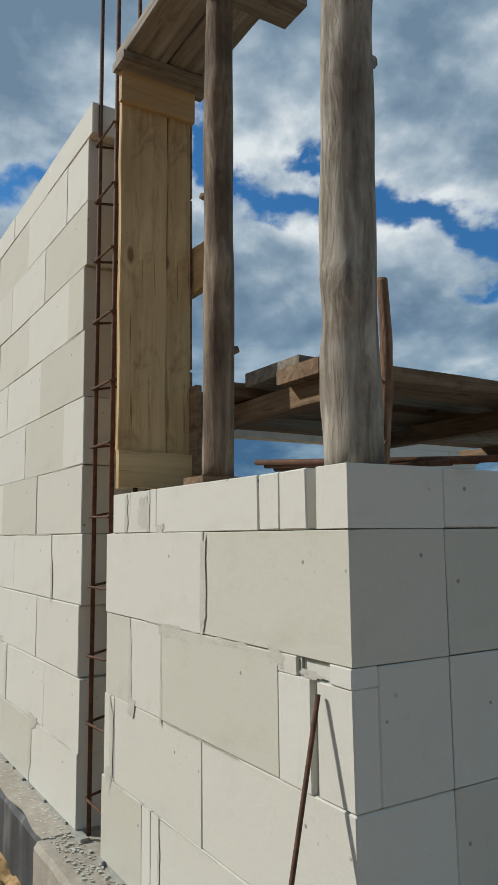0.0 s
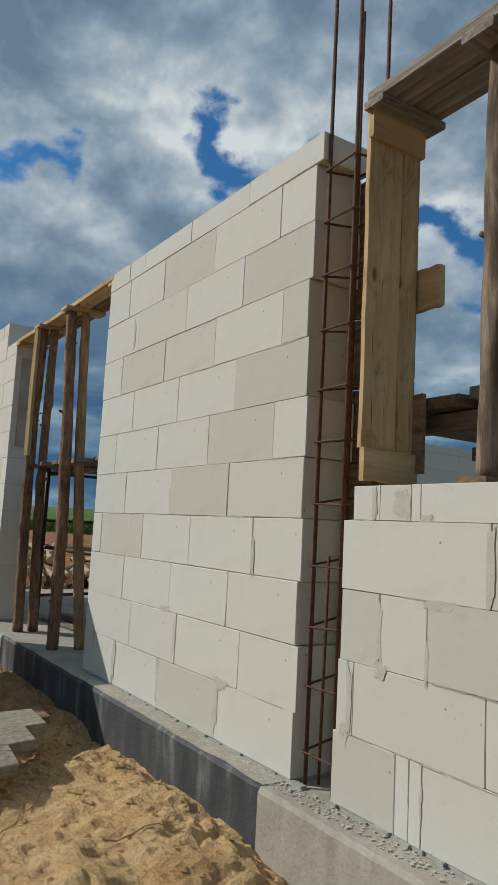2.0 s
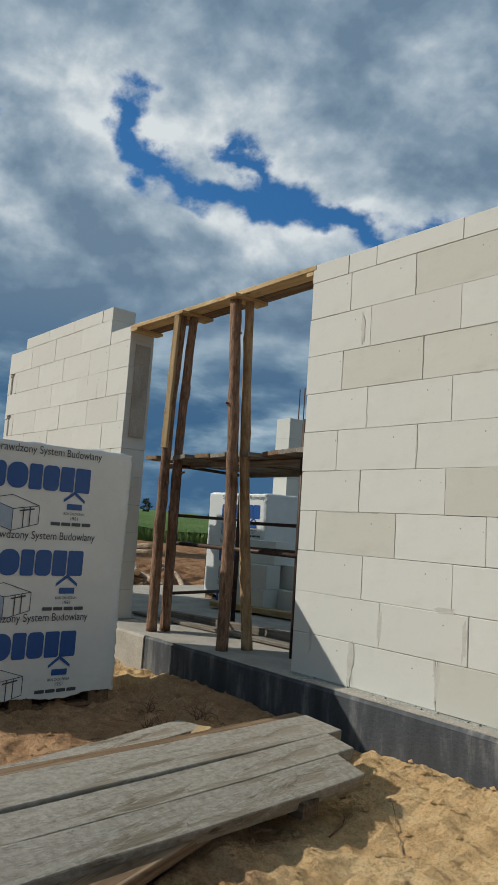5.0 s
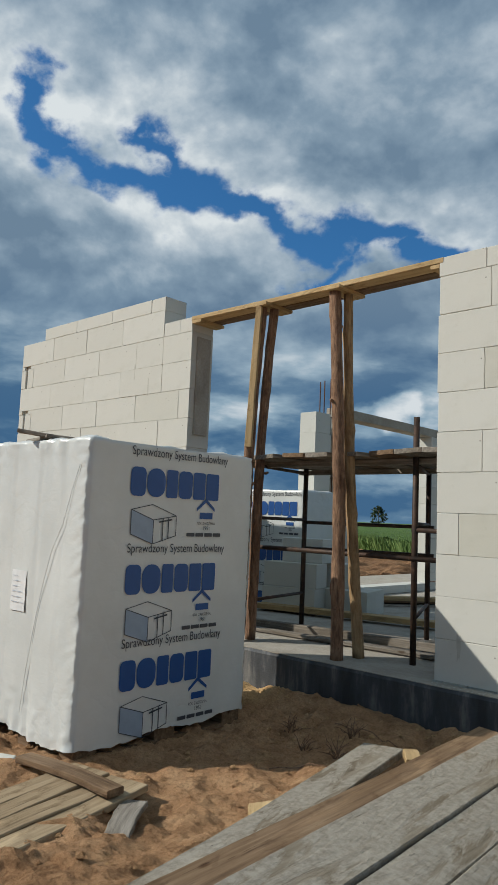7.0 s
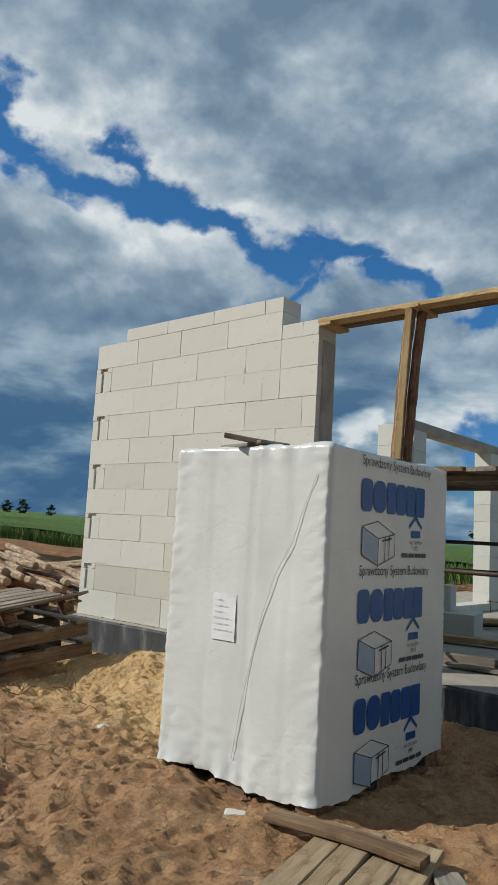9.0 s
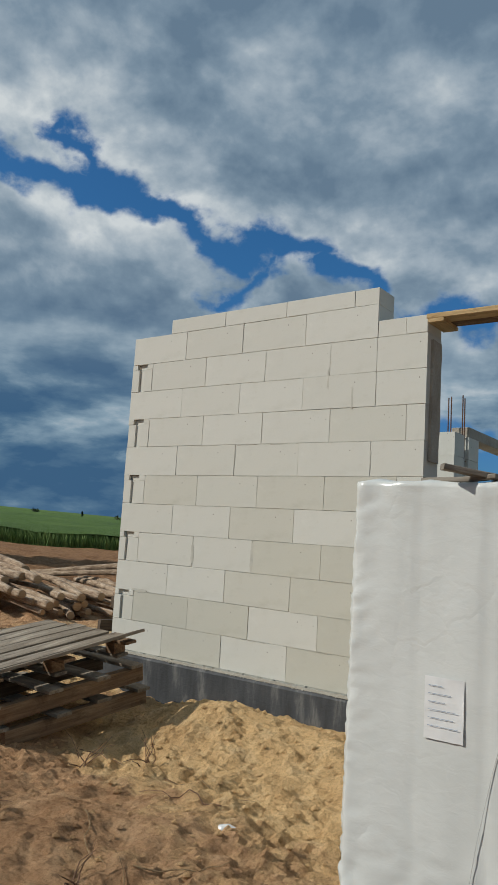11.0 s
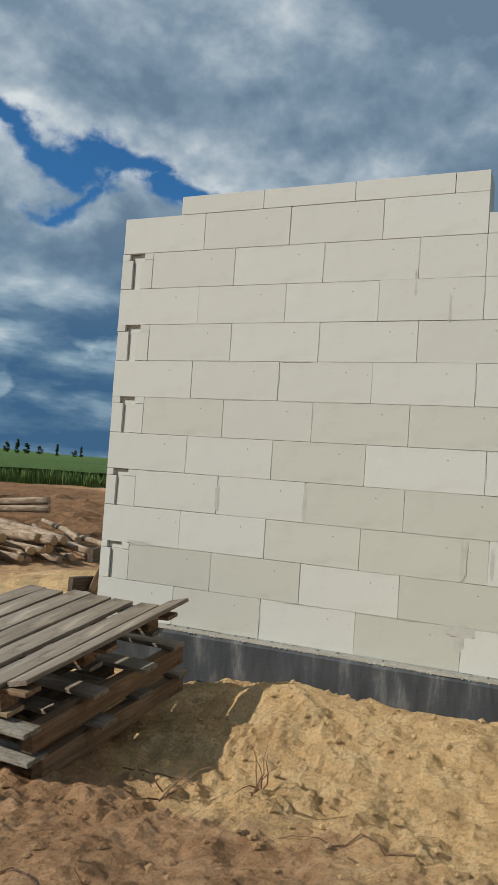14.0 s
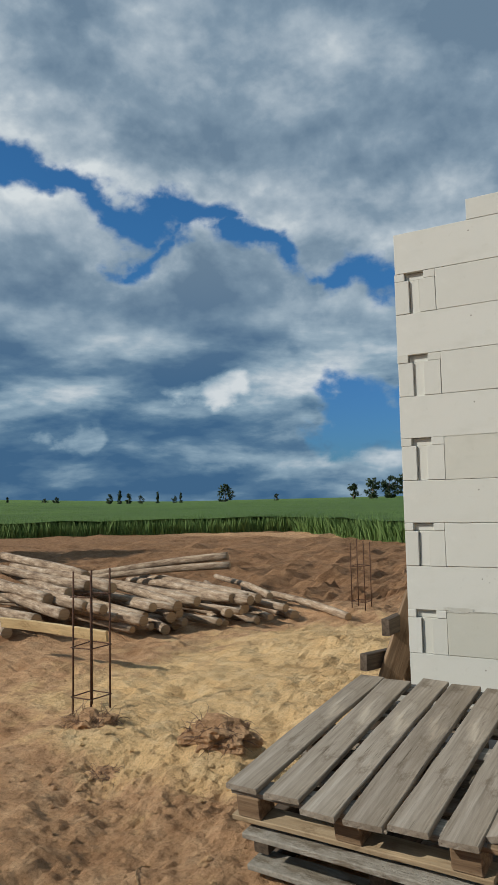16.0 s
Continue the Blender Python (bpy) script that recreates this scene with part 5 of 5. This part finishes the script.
def stringer_pallet(label, m, seed, L=1.12, W=1.0):
    """A pallet of three tall runners with cross boards on top."""
    ob = thing("runner_pallet", label, "pallet", "stacked pallets", m)
    r = random.Random(seed)
    for x in (0.035, W / 2, W - 0.035):
        board("runner", (x, 0.0, 0.05), (x + r.uniform(-0.01, 0.01), L, 0.05), 0.06, 0.10, DARKWOOD if x < 0.9 else BROWNWOOD, ob, "", 0, seed * 30 + int(x * 10), 0.004)
    for k in range(4):
        y = (0.05 + (L - 0.10) * k / 3 if k else -0.03) + r.uniform(-0.015, 0.015)
        board("cross_board", (r.uniform(-0.03, 0.03), y, 0.112), (W + r.uniform(0.0, 0.05), y + r.uniform(-0.01, 0.01), 0.112), r.uniform(0.09, 0.12), 0.022, PALLETWOOD if k else CRUSTWOOD, ob, "", 0, seed * 30 + 10 + k, 0.004)
    return ob


top_pallet = pallet_thing("weathered grey wooden pallet on top of a tilted stack", pose(-7.90, -1.72, -0.045, 8.3, -0.5, -4.0), 1, True, 6, 1.12, 0.90)
b_ = board("deck_board", (0.955, 0.02, 0.142), (1.00, 1.16, 0.165), 0.125, 0.021, PALLETWOOD, top_pallet, "loose tilted deck board", -16, 29)
for y in (0.05, 0.56, 1.07):
    board("cross_board", (0.86, y, 0.110), (1.02, y, 0.110), 0.095, 0.020, BROWNWOOD, top_pallet, "", 0, 28, 0.001)
stringer_pallet("dark runner pallet with grey cross boards inside a stack", pose(-7.88, -1.64, -0.18, 7.0, -0.3, -5.0), 2)
stringer_pallet("dark runner pallet at the bottom of a stack on soil", pose(-7.88, -1.60, -0.315, 5.5, 0.0, -3.0), 3)

# ---- boards on the ground ----
def pile_board(label, p0, p1, w, th, mt, seed, roll=0.0, name="formwork_plank", group="planks on the ground"):
    ob = thing(name, label, "plank", group, along(p0, p1, roll))
    part("plank", board_mesh((Vector(p1) - Vector(p0)).length, w, th, seed, 0.012, 0.004, 12), mt, ob)
    return ob


CR = "cement-crusted grey formwork plank lying on the sand"
pile_board(CR, (-2.035, -0.50, -0.085), (-1.93, -3.05, -0.13), 0.235, 0.05, CRUSTWOOD, 202, -4)
pile_board(CR, (-1.83, -0.60, -0.105), (-1.72, -3.05, -0.15), 0.165, 0.055, CRUSTWOOD, 201, -9)
pile_board(CR, (-1.665, -0.72, -0.135), (-1.555, -3.0, -0.18), 0.165, 0.055, CRUSTWOOD, 203, -15)
pile_board("brown board under the plank pile", (-1.86, -0.80, -0.165), (-1.35, -2.5, -0.235), 0.16, 0.045, BROWNWOOD, 204, -4)
pile_board("grey bearer board under the plank pile", (-2.12, -1.15, -0.165), (-1.55, -1.05, -0.20), 0.10, 0.06, DARKWOOD, 208, 0)
pile_board("grey bearer board under the plank pile", (-2.10, -2.45, -0.20), (-1.45, -2.40, -0.235), 0.10, 0.06, DARKWOOD, 209, 0)
pile_board("long brown board beside the plank pile", (-2.245, -0.40, -0.115), (-2.165, -3.1, -0.165), 0.17, 0.04, BROWNWOOD, 205, -4)
pile_board("long pale warped board on the soil", (-2.565, -0.88, -0.168), (-2.25, -2.75, -0.195), 0.20, 0.035, CRUSTWOOD, 206, 3)
pile_board("short pale board end on the plank pile", (-2.40, -0.93, -0.132), (-2.31, -1.04, -0.134), 0.07, 0.035, FRESHWOOD, 207, 0, "board_offcut")
for k in range(4):
    pile_board("tan sawn board in a low panel on the soil", (-3.46 + 0.112 * k, -1.95 + 0.02 * k, -0.25), (-3.27 + 0.112 * k, -2.86 + 0.02 * k, -0.265), 0.108, 0.028, TANWOOD, 210 + k, 0, "panel_board", "board panel on the ground")
pile_board("brown cross board lying on the board panel", (-3.70, -2.10, -0.235), (-3.06, -2.06, -0.218), 0.085, 0.03, BROWNWOOD, 216, 0, "cross_board")
pile_board("bearer board under the board panel", (-3.50, -2.5, -0.285), (-2.90, -2.45, -0.29), 0.09, 0.03, BROWNWOOD, 219, 0, "cross_board")
pile_board("small pale pointed board offcut", (-3.02, -1.98, -0.268), (-2.84, -2.22, -0.28), 0.10, 0.025, GREYWOOD, 217, 0, "board_offcut")
pile_board("yellow board offcut on the soil", (-2.66, -1.62, -0.262), (-2.52, -1.78, -0.27), 0.11, 0.02, FRESHWOOD, 218, 10, "board_offcut")
chunk = thing("block_offcut", "small white block offcut lying on the soil", "block", "", pose(-3.86, -2.13, -0.335, 8, 4, 35))
bm = bmesh.new()
box(bm, -0.045, 0.045, -0.095, 0.095, 0, 0.045, 0.006)
part("block", bm, AAC, chunk)
film = thing("film_scrap", "scrap of crumpled clear plastic film on the sand", "plastic scrap", "", pose(-5.19, -1.70, -0.285))
bm = bmesh.new()
bmesh.ops.create_icosphere(bm, subdivisions=3, radius=0.034)
for v in bm.verts:
    k = 1 + 0.6 * noise.noise(v.co * 40)
    v.co = Vector((v.co.x * 1.5 * k, v.co.y * k, max(0, v.co.z * 0.75 * k)))
part("film", bm, CLEARFILM, film)

# brown timbers leaning on the hidden side of the left wall
lean = thing("leaning_timbers", "brown timbers leaning at the corner of the block wall", "timber")
board("timber", (-8.12, 0.25, -0.30), (-7.86, 0.42, 0.52), 0.14, 0.05, BROWNWOOD, lean, "", 90, 221)
board("timber", (-8.06, 0.55, -0.30), (-7.85, 0.62, 0.42), 0.12, 0.05, BROWNWOOD, lean, "", 90, 222)
board("crosspiece", (-8.14, 0.18, 0.12), (-7.98, 0.75, 0.10), 0.10, 0.05, DARKWOOD, lean, "", 90, 223)
board("crosspiece", (-7.99, 0.18, 0.34), (-7.92, 0.75, 0.36), 0.10, 0.05, DARKWOOD, lean, "", 90, 224)

# ---- log pile, rebar cages out on the plot ----
def log(p0, p1, r0, seed):
    ob = thing("felled_log", "pale peeled log in a loose heap on the soil", "log", "log heap", upright(p0, p1))
    L = (Vector(p1) - Vector(p0)).length
    part("trunk", pole_mesh(L, r0, r0 * 0.8, seed, 0.03, 3, 10, 14, 0.06), LOGWOOD, ob)
    for z, r in ((-0.002, r0 * 0.93), (L + 0.002, r0 * 0.74)):
        bm = bmesh.new()
        bmesh.ops.create_circle(bm, cap_ends=True, segments=10, radius=r)
        part("cut_end", bm, LOGEND, ob, "", pose(0, 0, z))


r = random.Random(5)
for k in range(30):
    row, pos = divmod(k, 10)
    ex, ey = -11.95 + 0.13 * pos + r.uniform(-0.25, 0.25), 2.48 + 0.20 * pos + r.uniform(-0.2, 0.2)
    ez = -0.34 + 0.12 * row + r.uniform(-0.02, 0.03)
    a = radians(152 + r.uniform(-14, 22))
    L = r.uniform(2.2, 3.3)
    log((ex, ey, ez), (ex + L * math.cos(a), ey + L * math.sin(a), ez + r.uniform(0.0, 0.16)), r.uniform(0.042, 0.066), 300 + k)
for k in range(11):
    ex, ey = -12.9 + r.uniform(-0.3, 0.5), 1.5 + 0.16 * k + r.uniform(-0.1, 0.1)
    a = radians(160 + r.uniform(-8, 10))
    L = r.uniform(2.6, 3.4)
    log((ex, ey, -0.33 + 0.05 * k + r.uniform(-0.03, 0.03)), (ex + L * math.cos(a), ey + L * math.sin(a), -0.25 + 0.06 * k), r.uniform(0.055, 0.08), 340 + k)
log((-12.0, 4.85, 0.34), (-14.6, 4.3, 0.02), 0.06, 360)
log((-11.9, 4.75, 0.22), (-14.5, 4.1, 0.0), 0.055, 361)
log((-9.9, 4.2, -0.30), (-12.2, 5.6, -0.2), 0.05, 362)
pile_board("pale board lying in front of the log heap", (-10.85, 0.95, -0.05), (-12.3, 1.05, -0.02), 0.10, 0.03, FRESHWOOD, 363, 80, "loose_plank")
cage("rebar_cage", "rusty rebar cage standing in the sandy ground", -10.15, -0.02, 0.17, 0.2, -0.45, 0.62, (0.02, 0, 0.03, 0.01), 0.2, 0.36, 3, 0.007, False)
cage("rebar_cage", "rusty rebar cage standing in the sandy ground", -10.0, 4.9, 0.18, 0.22, -0.45, 0.55, (0, 0.02, 0, 0.04), 0.25, 0.45, 2, 0.007, False)
# ---- twigs and clods ----
def twigs(label, x, y, n, size, seed):
    r = random.Random(seed)
    z = ground_z(x, y)
    ob = thing("dry_twigs", label, "twigs", "dry twigs", pose(x, y, z))
    bm = bmesh.new()
    for _ in range(n):
        p = Vector((r.uniform(-0.03, 0.03), r.uniform(-0.03, 0.03), -0.01))
        d = Vector((r.uniform(-1, 1), r.uniform(-1, 1), r.uniform(0.3, 1.6))).normalized()
        for s in range(4):
            q = p + d * size / 4
            tube(bm, p, q, 0.0035 * (1 - s * 0.2), 5)
            p, d = q, (d + Vector((r.uniform(-0.5, 0.5), r.uniform(-0.5, 0.5), r.uniform(-0.4, 0.25)))).normalized()
    part("twig", bm, BARK, ob)


twigs("dry brown root twigs sticking from the sand", -6.08, -1.30, 7, 0.22, 1)
twigs("dry brown root twigs lying on the soil", -6.45, -1.45, 6, 0.25, 2)
twigs("dry brown roots on the soil", -6.1, -2.4, 8, 0.16, 3)


def root_clod(label, x, y, size, seed):
    """A torn-out clump of soil matted with fine dry roots."""
    r = random.Random(seed)
    ob = thing("root_clod", label, "root clod", "root clods", pose(x, y, ground_z(x, y) - size * 0.15))
    bm = bmesh.new()
    bmesh.ops.create_icosphere(bm, subdivisions=4, radius=size)
    for v in bm.verts:
        k = 1 + 0.55 * noise.fractal(v.co * (3.2 / size) * 0.5 + Vector((seed, 0, 0)), 0.8, 2.0, 4)
        v.co = Vector((v.co.x * 1.35 * k, v.co.y * k, v.co.z * 0.62 * k))
    part("soil_lump", bm, SOIL, ob)
    bm = bmesh.new()
    for _ in range(150):
        a, h = r.uniform(0, 6.28), r.uniform(0.0, 1.2)
        p = Vector((math.cos(a) * math.cos(h) * size * 1.25, math.sin(a) * math.cos(h) * size * 0.95, math.sin(h) * size * 0.62)) * r.uniform(0.9, 1.1)
        d = Vector((r.gauss(0, 1), r.gauss(0, 1), r.gauss(-0.1, 0.6))).normalized()
        for s_ in range(4):
            q = p + d * size * 0.22
            tube(bm, p, q, 0.0028 * (1 - s_ * 0.2), 4)
            p, d = q, (d + Vector((r.gauss(0, 0.4), r.gauss(0, 0.4), r.gauss(-0.25, 0.3)))).normalized()
    part("root_mat", bm, BARK, ob, "matted brown roots")


root_clod("dark brown clod matted with dry roots on the sand", -8.62, -0.72, 0.135, 4)
root_clod("dark brown clod matted with dry roots on the sand", -9.15, -1.0, 0.085, 5)
root_clod("dark brown clod matted with dry roots on the sand", -9.85, -0.35, 0.15, 6)
twigs("dry roots on the soil near the boards", -5.3, -2.5, 6, 0.15, 6)

def root(label, x, y, length, head, seed):
    """A thin root or stalk lying on the ground and following it."""
    r = random.Random(seed)
    ob = thing("dry_root", label, "root", "dry roots")
    bm = bmesh.new()
    a, p = radians(head), Vector((x, y, ground_z(x, y) + 0.006))
    n = int(length / 0.05)
    pts = [p]
    for k in range(n):
        a += r.uniform(-0.35, 0.35)
        q = Vector((p.x + 0.05 * math.cos(a), p.y + 0.05 * math.sin(a), 0))
        q.z = ground_z(q.x, q.y) + 0.005 + 0.012 * r.random()
        pts.append(q)
        p = q
    sweep(bm, pts, [0.004 * (1 - 0.6 * k / n) for k in range(n + 1)])
    part("stalk", bm, POLEWOOD if seed % 2 else BARK, ob)


for k, (x, y, l, hd) in enumerate([(-6.75, -1.25, 0.5, -35), (-5.9, -1.35, 0.6, 10), (-6.35, -2.35, 0.45, 150), (-5.7, -2.1, 0.5, -20), (-5.4, -1.5, 0.5, 200), (-5.2, -2.3, 0.4, 30), (-7.4, -2.6, 0.4, 80), (-8.2, -1.9, 0.35, 140), (-8.6, -2.2, 0.3, 20),
                                   (-1.2, -0.9, 0.4, 160), (-1.5, -1.0, 0.3, 100), (-0.9, -0.6, 0.35, 60), (-3.0, -1.2, 0.35, 30), (-4.9, -2.5, 0.4, 170), (-3.2, -0.4, 0.9, 5)]):
    root("thin dry root lying on the soil", x, y, l, hd, k)
for k, (x, y) in enumerate([(-3.35, -0.62), (-3.15, -0.75), (-3.0, -0.5), (-2.85, -0.85)]):
    twigs("dark matted roots on the shaded soil", x, y, 12, 0.12, 40 + k)

bm = bmesh.new()
r = random.Random(11)
for _ in range(11000):
    x, y = r.uniform(-10, 1.5), -0.16 - 4.2 * r.random() ** 1.3
    s = 0.003 + 0.02 * r.random() ** 6
    z = ground_z(x, y)
    o = Vector((x, y, z + s * 0.3))
    pts = [o + Vector((r.uniform(-1, 1), r.uniform(-1, 1), r.uniform(-0.6, 0.9))).normalized() * s * r.uniform(0.8, 1.2) for _ in range(6)]
    vv = [bm.verts.new(p_) for p_ in (o + Vector((s, 0, 0)), o + Vector((0, s * 0.9, 0)), o + Vector((-s * 1.1, 0, 0)), o + Vector((0, -s, 0)), pts[0] * 0 + o + Vector((0.2 * s, 0.1 * s, s * 0.8)), o + Vector((0, 0, -s * 0.7)))]
    for i in range(4):
        bm.faces.new((vv[i], vv[(i + 1) % 4], vv[4]))
        bm.faces.new((vv[(i + 1) % 4], vv[i], vv[5]))
me = bpy.data.meshes.new("soil_clods")
bm.to_mesh(me)
bm.free()
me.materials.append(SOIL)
at_ = me.attributes.new("sand", "FLOAT", "POINT")
at_.data.foreach_set("value", [min(1.0, 0.35 + sum(bell(v.co.x, v.co.y, m_) for m_ in SANDY)) for v in me.vertices])
tagged(new("soil_clods", me), "small clods of soil and sand", "soil", kind="stuff")

# ---- field, trees ----
EDGE = [(-75, 2), (-50, 12), (-33, 20), (-22, 27), (-14.5, 19.5), (-8, 14.5), (6, 13), (30, 12)]


def field_y(x):
    for (x0, y0), (x1, y1) in zip(EDGE, EDGE[1:]):
        if x0 <= x <= x1:
            return y0 + (y1 - y0) * (x - x0) / (x1 - x0)
    return EDGE[0][1] if x < EDGE[0][0] else EDGE[-1][1]


def build_field():
    xs = [-900, -600, -400, -300, -220, -160, -120, -95] + [-75 + 1.5 * i for i in range(71)] + [45, 70, 110, 200, 400]
    ds = [0.5, 1.2, 2, 3, 4.5, 6.5, 9, 13, 18, 26, 38, 55, 80, 120, 180, 260, 380, 550, 800]
    verts, faces = [], []
    for x in xs:
        for d in ds:
            y = field_y(x) + d + 0.5 * noise.noise((x * 0.5, d, 0))
            verts.append((x, y, rise(x, y) - 0.41 + 0.68 + 0.12 * noise.noise((x * 0.4, y * 0.4, 1)) + min(d, 60) * 0.004))
    n = len(ds)
    faces = [(i * n + j, (i + 1) * n + j, (i + 1) * n + j + 1, i * n + j + 1) for i in range(len(xs) - 1) for j in range(n - 1)]
    me = bpy.data.meshes.new("field")
    me.from_pydata(verts, [], faces)
    me.materials.append(FIELD)
    tagged(new("field", me), "green cereal field reaching to the horizon", "field", kind="structure")
    r = random.Random(3)
    verts, faces = [], []
    for _ in range(52000):
        x = r.uniform(-70, 8)
        d = 16 * r.random() ** 2.2
        y = field_y(x) + d - 0.2
        z = rise(x, y) - 0.42
        h = r.uniform(0.5, 0.85)
        a, w = r.uniform(0, 6.28), r.uniform(0.012, 0.028)
        dx, dy = math.cos(a) * w, math.sin(a) * w
        lx, ly = r.gauss(0, 0.13), r.gauss(0, 0.13)
        i = len(verts)
        verts += [(x - dx, y - dy, z), (x + dx, y + dy, z), (x + lx * 0.5 + dx * 0.7, y + ly * 0.5 + dy * 0.7, z + h * 0.65), (x + lx, y + ly, z + h)]
        faces += [(i, i + 1, i + 2), (i, i + 2, i + 3)]
    me = bpy.data.meshes.new("cereal_stalks")
    me.from_pydata(verts, [], faces)
    me.materials.append(GRASS)
    tagged(new("cereal_stalks", me), "tall green cereal stalks at the edge of the field", "crop", kind="stuff")


build_field()


def tree(name, label, x, y, height, spread_, seed, conifer=False, leaves=500, size=0.5, group="trees on the horizon", bare=0.25):
    r = random.Random(seed)
    z = rise(x, y) - 0.45
    ob = thing(name, label, "tree", group, pose(x, y, z))
    part("trunk", pole_mesh(height * 0.9, height * 0.022, height * 0.006, seed, height * 0.02, 0, 8, 8), BARK, ob)
    tips = []
    for k in range(26):
        u = r.uniform(bare, 0.97)
        a = r.uniform(0, 6.28)
        reach = spread_ * ((1.05 - u) if conifer else math.sqrt(max(0.05, 1 - (2 * (u - bare) / (1 - bare) - 0.9) ** 2))) * r.uniform(0.55, 1.0)
        p0 = Vector((0, 0, u * height * 0.88))
        p1 = Vector((math.cos(a) * reach, math.sin(a) * reach, min(height, u * height + r.uniform(-0.02, 0.12) * height)))
        tips.append((p0, p1))
    bm = bmesh.new()
    for p0, p1 in tips:
        tube(bm, p0, p1, height * 0.005, 5)
    part("branchwork", bm, BARK, ob)
    verts, faces = [], []
    for _ in range(leaves):
        p0, p1 = r.choice(tips)
        c_ = p0.lerp(p1, r.uniform(0.45, 1.08)) + Vector((r.gauss(0, 1), r.gauss(0, 1), r.gauss(0, 0.7))) * spread_ * 0.11
        for _ in range(3):
            d, e = Vector((r.gauss(0, 1), r.gauss(0, 1), r.gauss(0, 1))).normalized() * size * r.uniform(0.4, 1), Vector((r.gauss(0, 1), r.gauss(0, 1), r.gauss(0, 1))).normalized() * size * 0.35
            i = len(verts)
            verts += [c_ - e, c_ + e, c_ + d]
            faces.append((i, i + 1, i + 2))
    me = bpy.data.meshes.new("crown")
    me.from_pydata([tuple(v) for v in verts], [], faces)
    me.materials.append(NEEDLE)
    cr = new("crown", me)
    cr.parent = ob


tree("pine_tree", "tall dark pine tree behind the plot", -29.8, 4.2, 8.4, 3.1, 401, False, 17000, 0.20, "", 0.22)


def far(yaw, dist):
    return -6 - dist * math.sin(radians(yaw)), -4 + dist * math.cos(radians(yaw))


for k, (yaw, dist, h, w, con) in enumerate([(32, 240, 5.2, 4.6, 0), (20.5, 200, 5.0, 4.5, 0), (19.2, 200, 5.6, 4.5, 0), (22, 210, 4.0, 3.0, 0), (18, 195, 6.0, 5.0, 0), (40.2, 260, 4.2, 2.0, 1), (39.5, 265, 3.4, 2.2, 0), (41, 260, 3.2, 2.2, 0), (38.6, 262, 2.6, 2.2, 0), (37.3, 262, 3.6, 1.3, 1),
                                            (35.5, 262, 3.2, 1.3, 1), (36, 262, 2.2, 2.0, 0), (45, 270, 2.6, 2.4, 0), (45.8, 270, 2.2, 2.0, 0), (48.5, 270, 3.0, 1.2, 1), (52, 280, 3.2, 2.6, 0), (55, 260, 4.0, 3.2, 0), (57, 250, 4.2, 3.6, 0), (58.2, 250, 3.6, 3.2, 0), (59.5, 250, 4.4, 3.2, 0), (61, 250, 4.0, 3.4, 0),
                                            (62.5, 250, 4.6, 3.4, 0), (28, 240, 2.0, 1.8, 0), (13, 120, 5.0, 3.5, 0), (64, 240, 4.5, 3.0, 0)]):
    x, y = far(yaw, dist)
    tree("distant_tree", "small dark tree on the horizon beyond the field", x, y, h + 1.2, w * 0.62, 410 + k, bool(con), 330, h * 0.15, "trees on the horizon", 0.12)
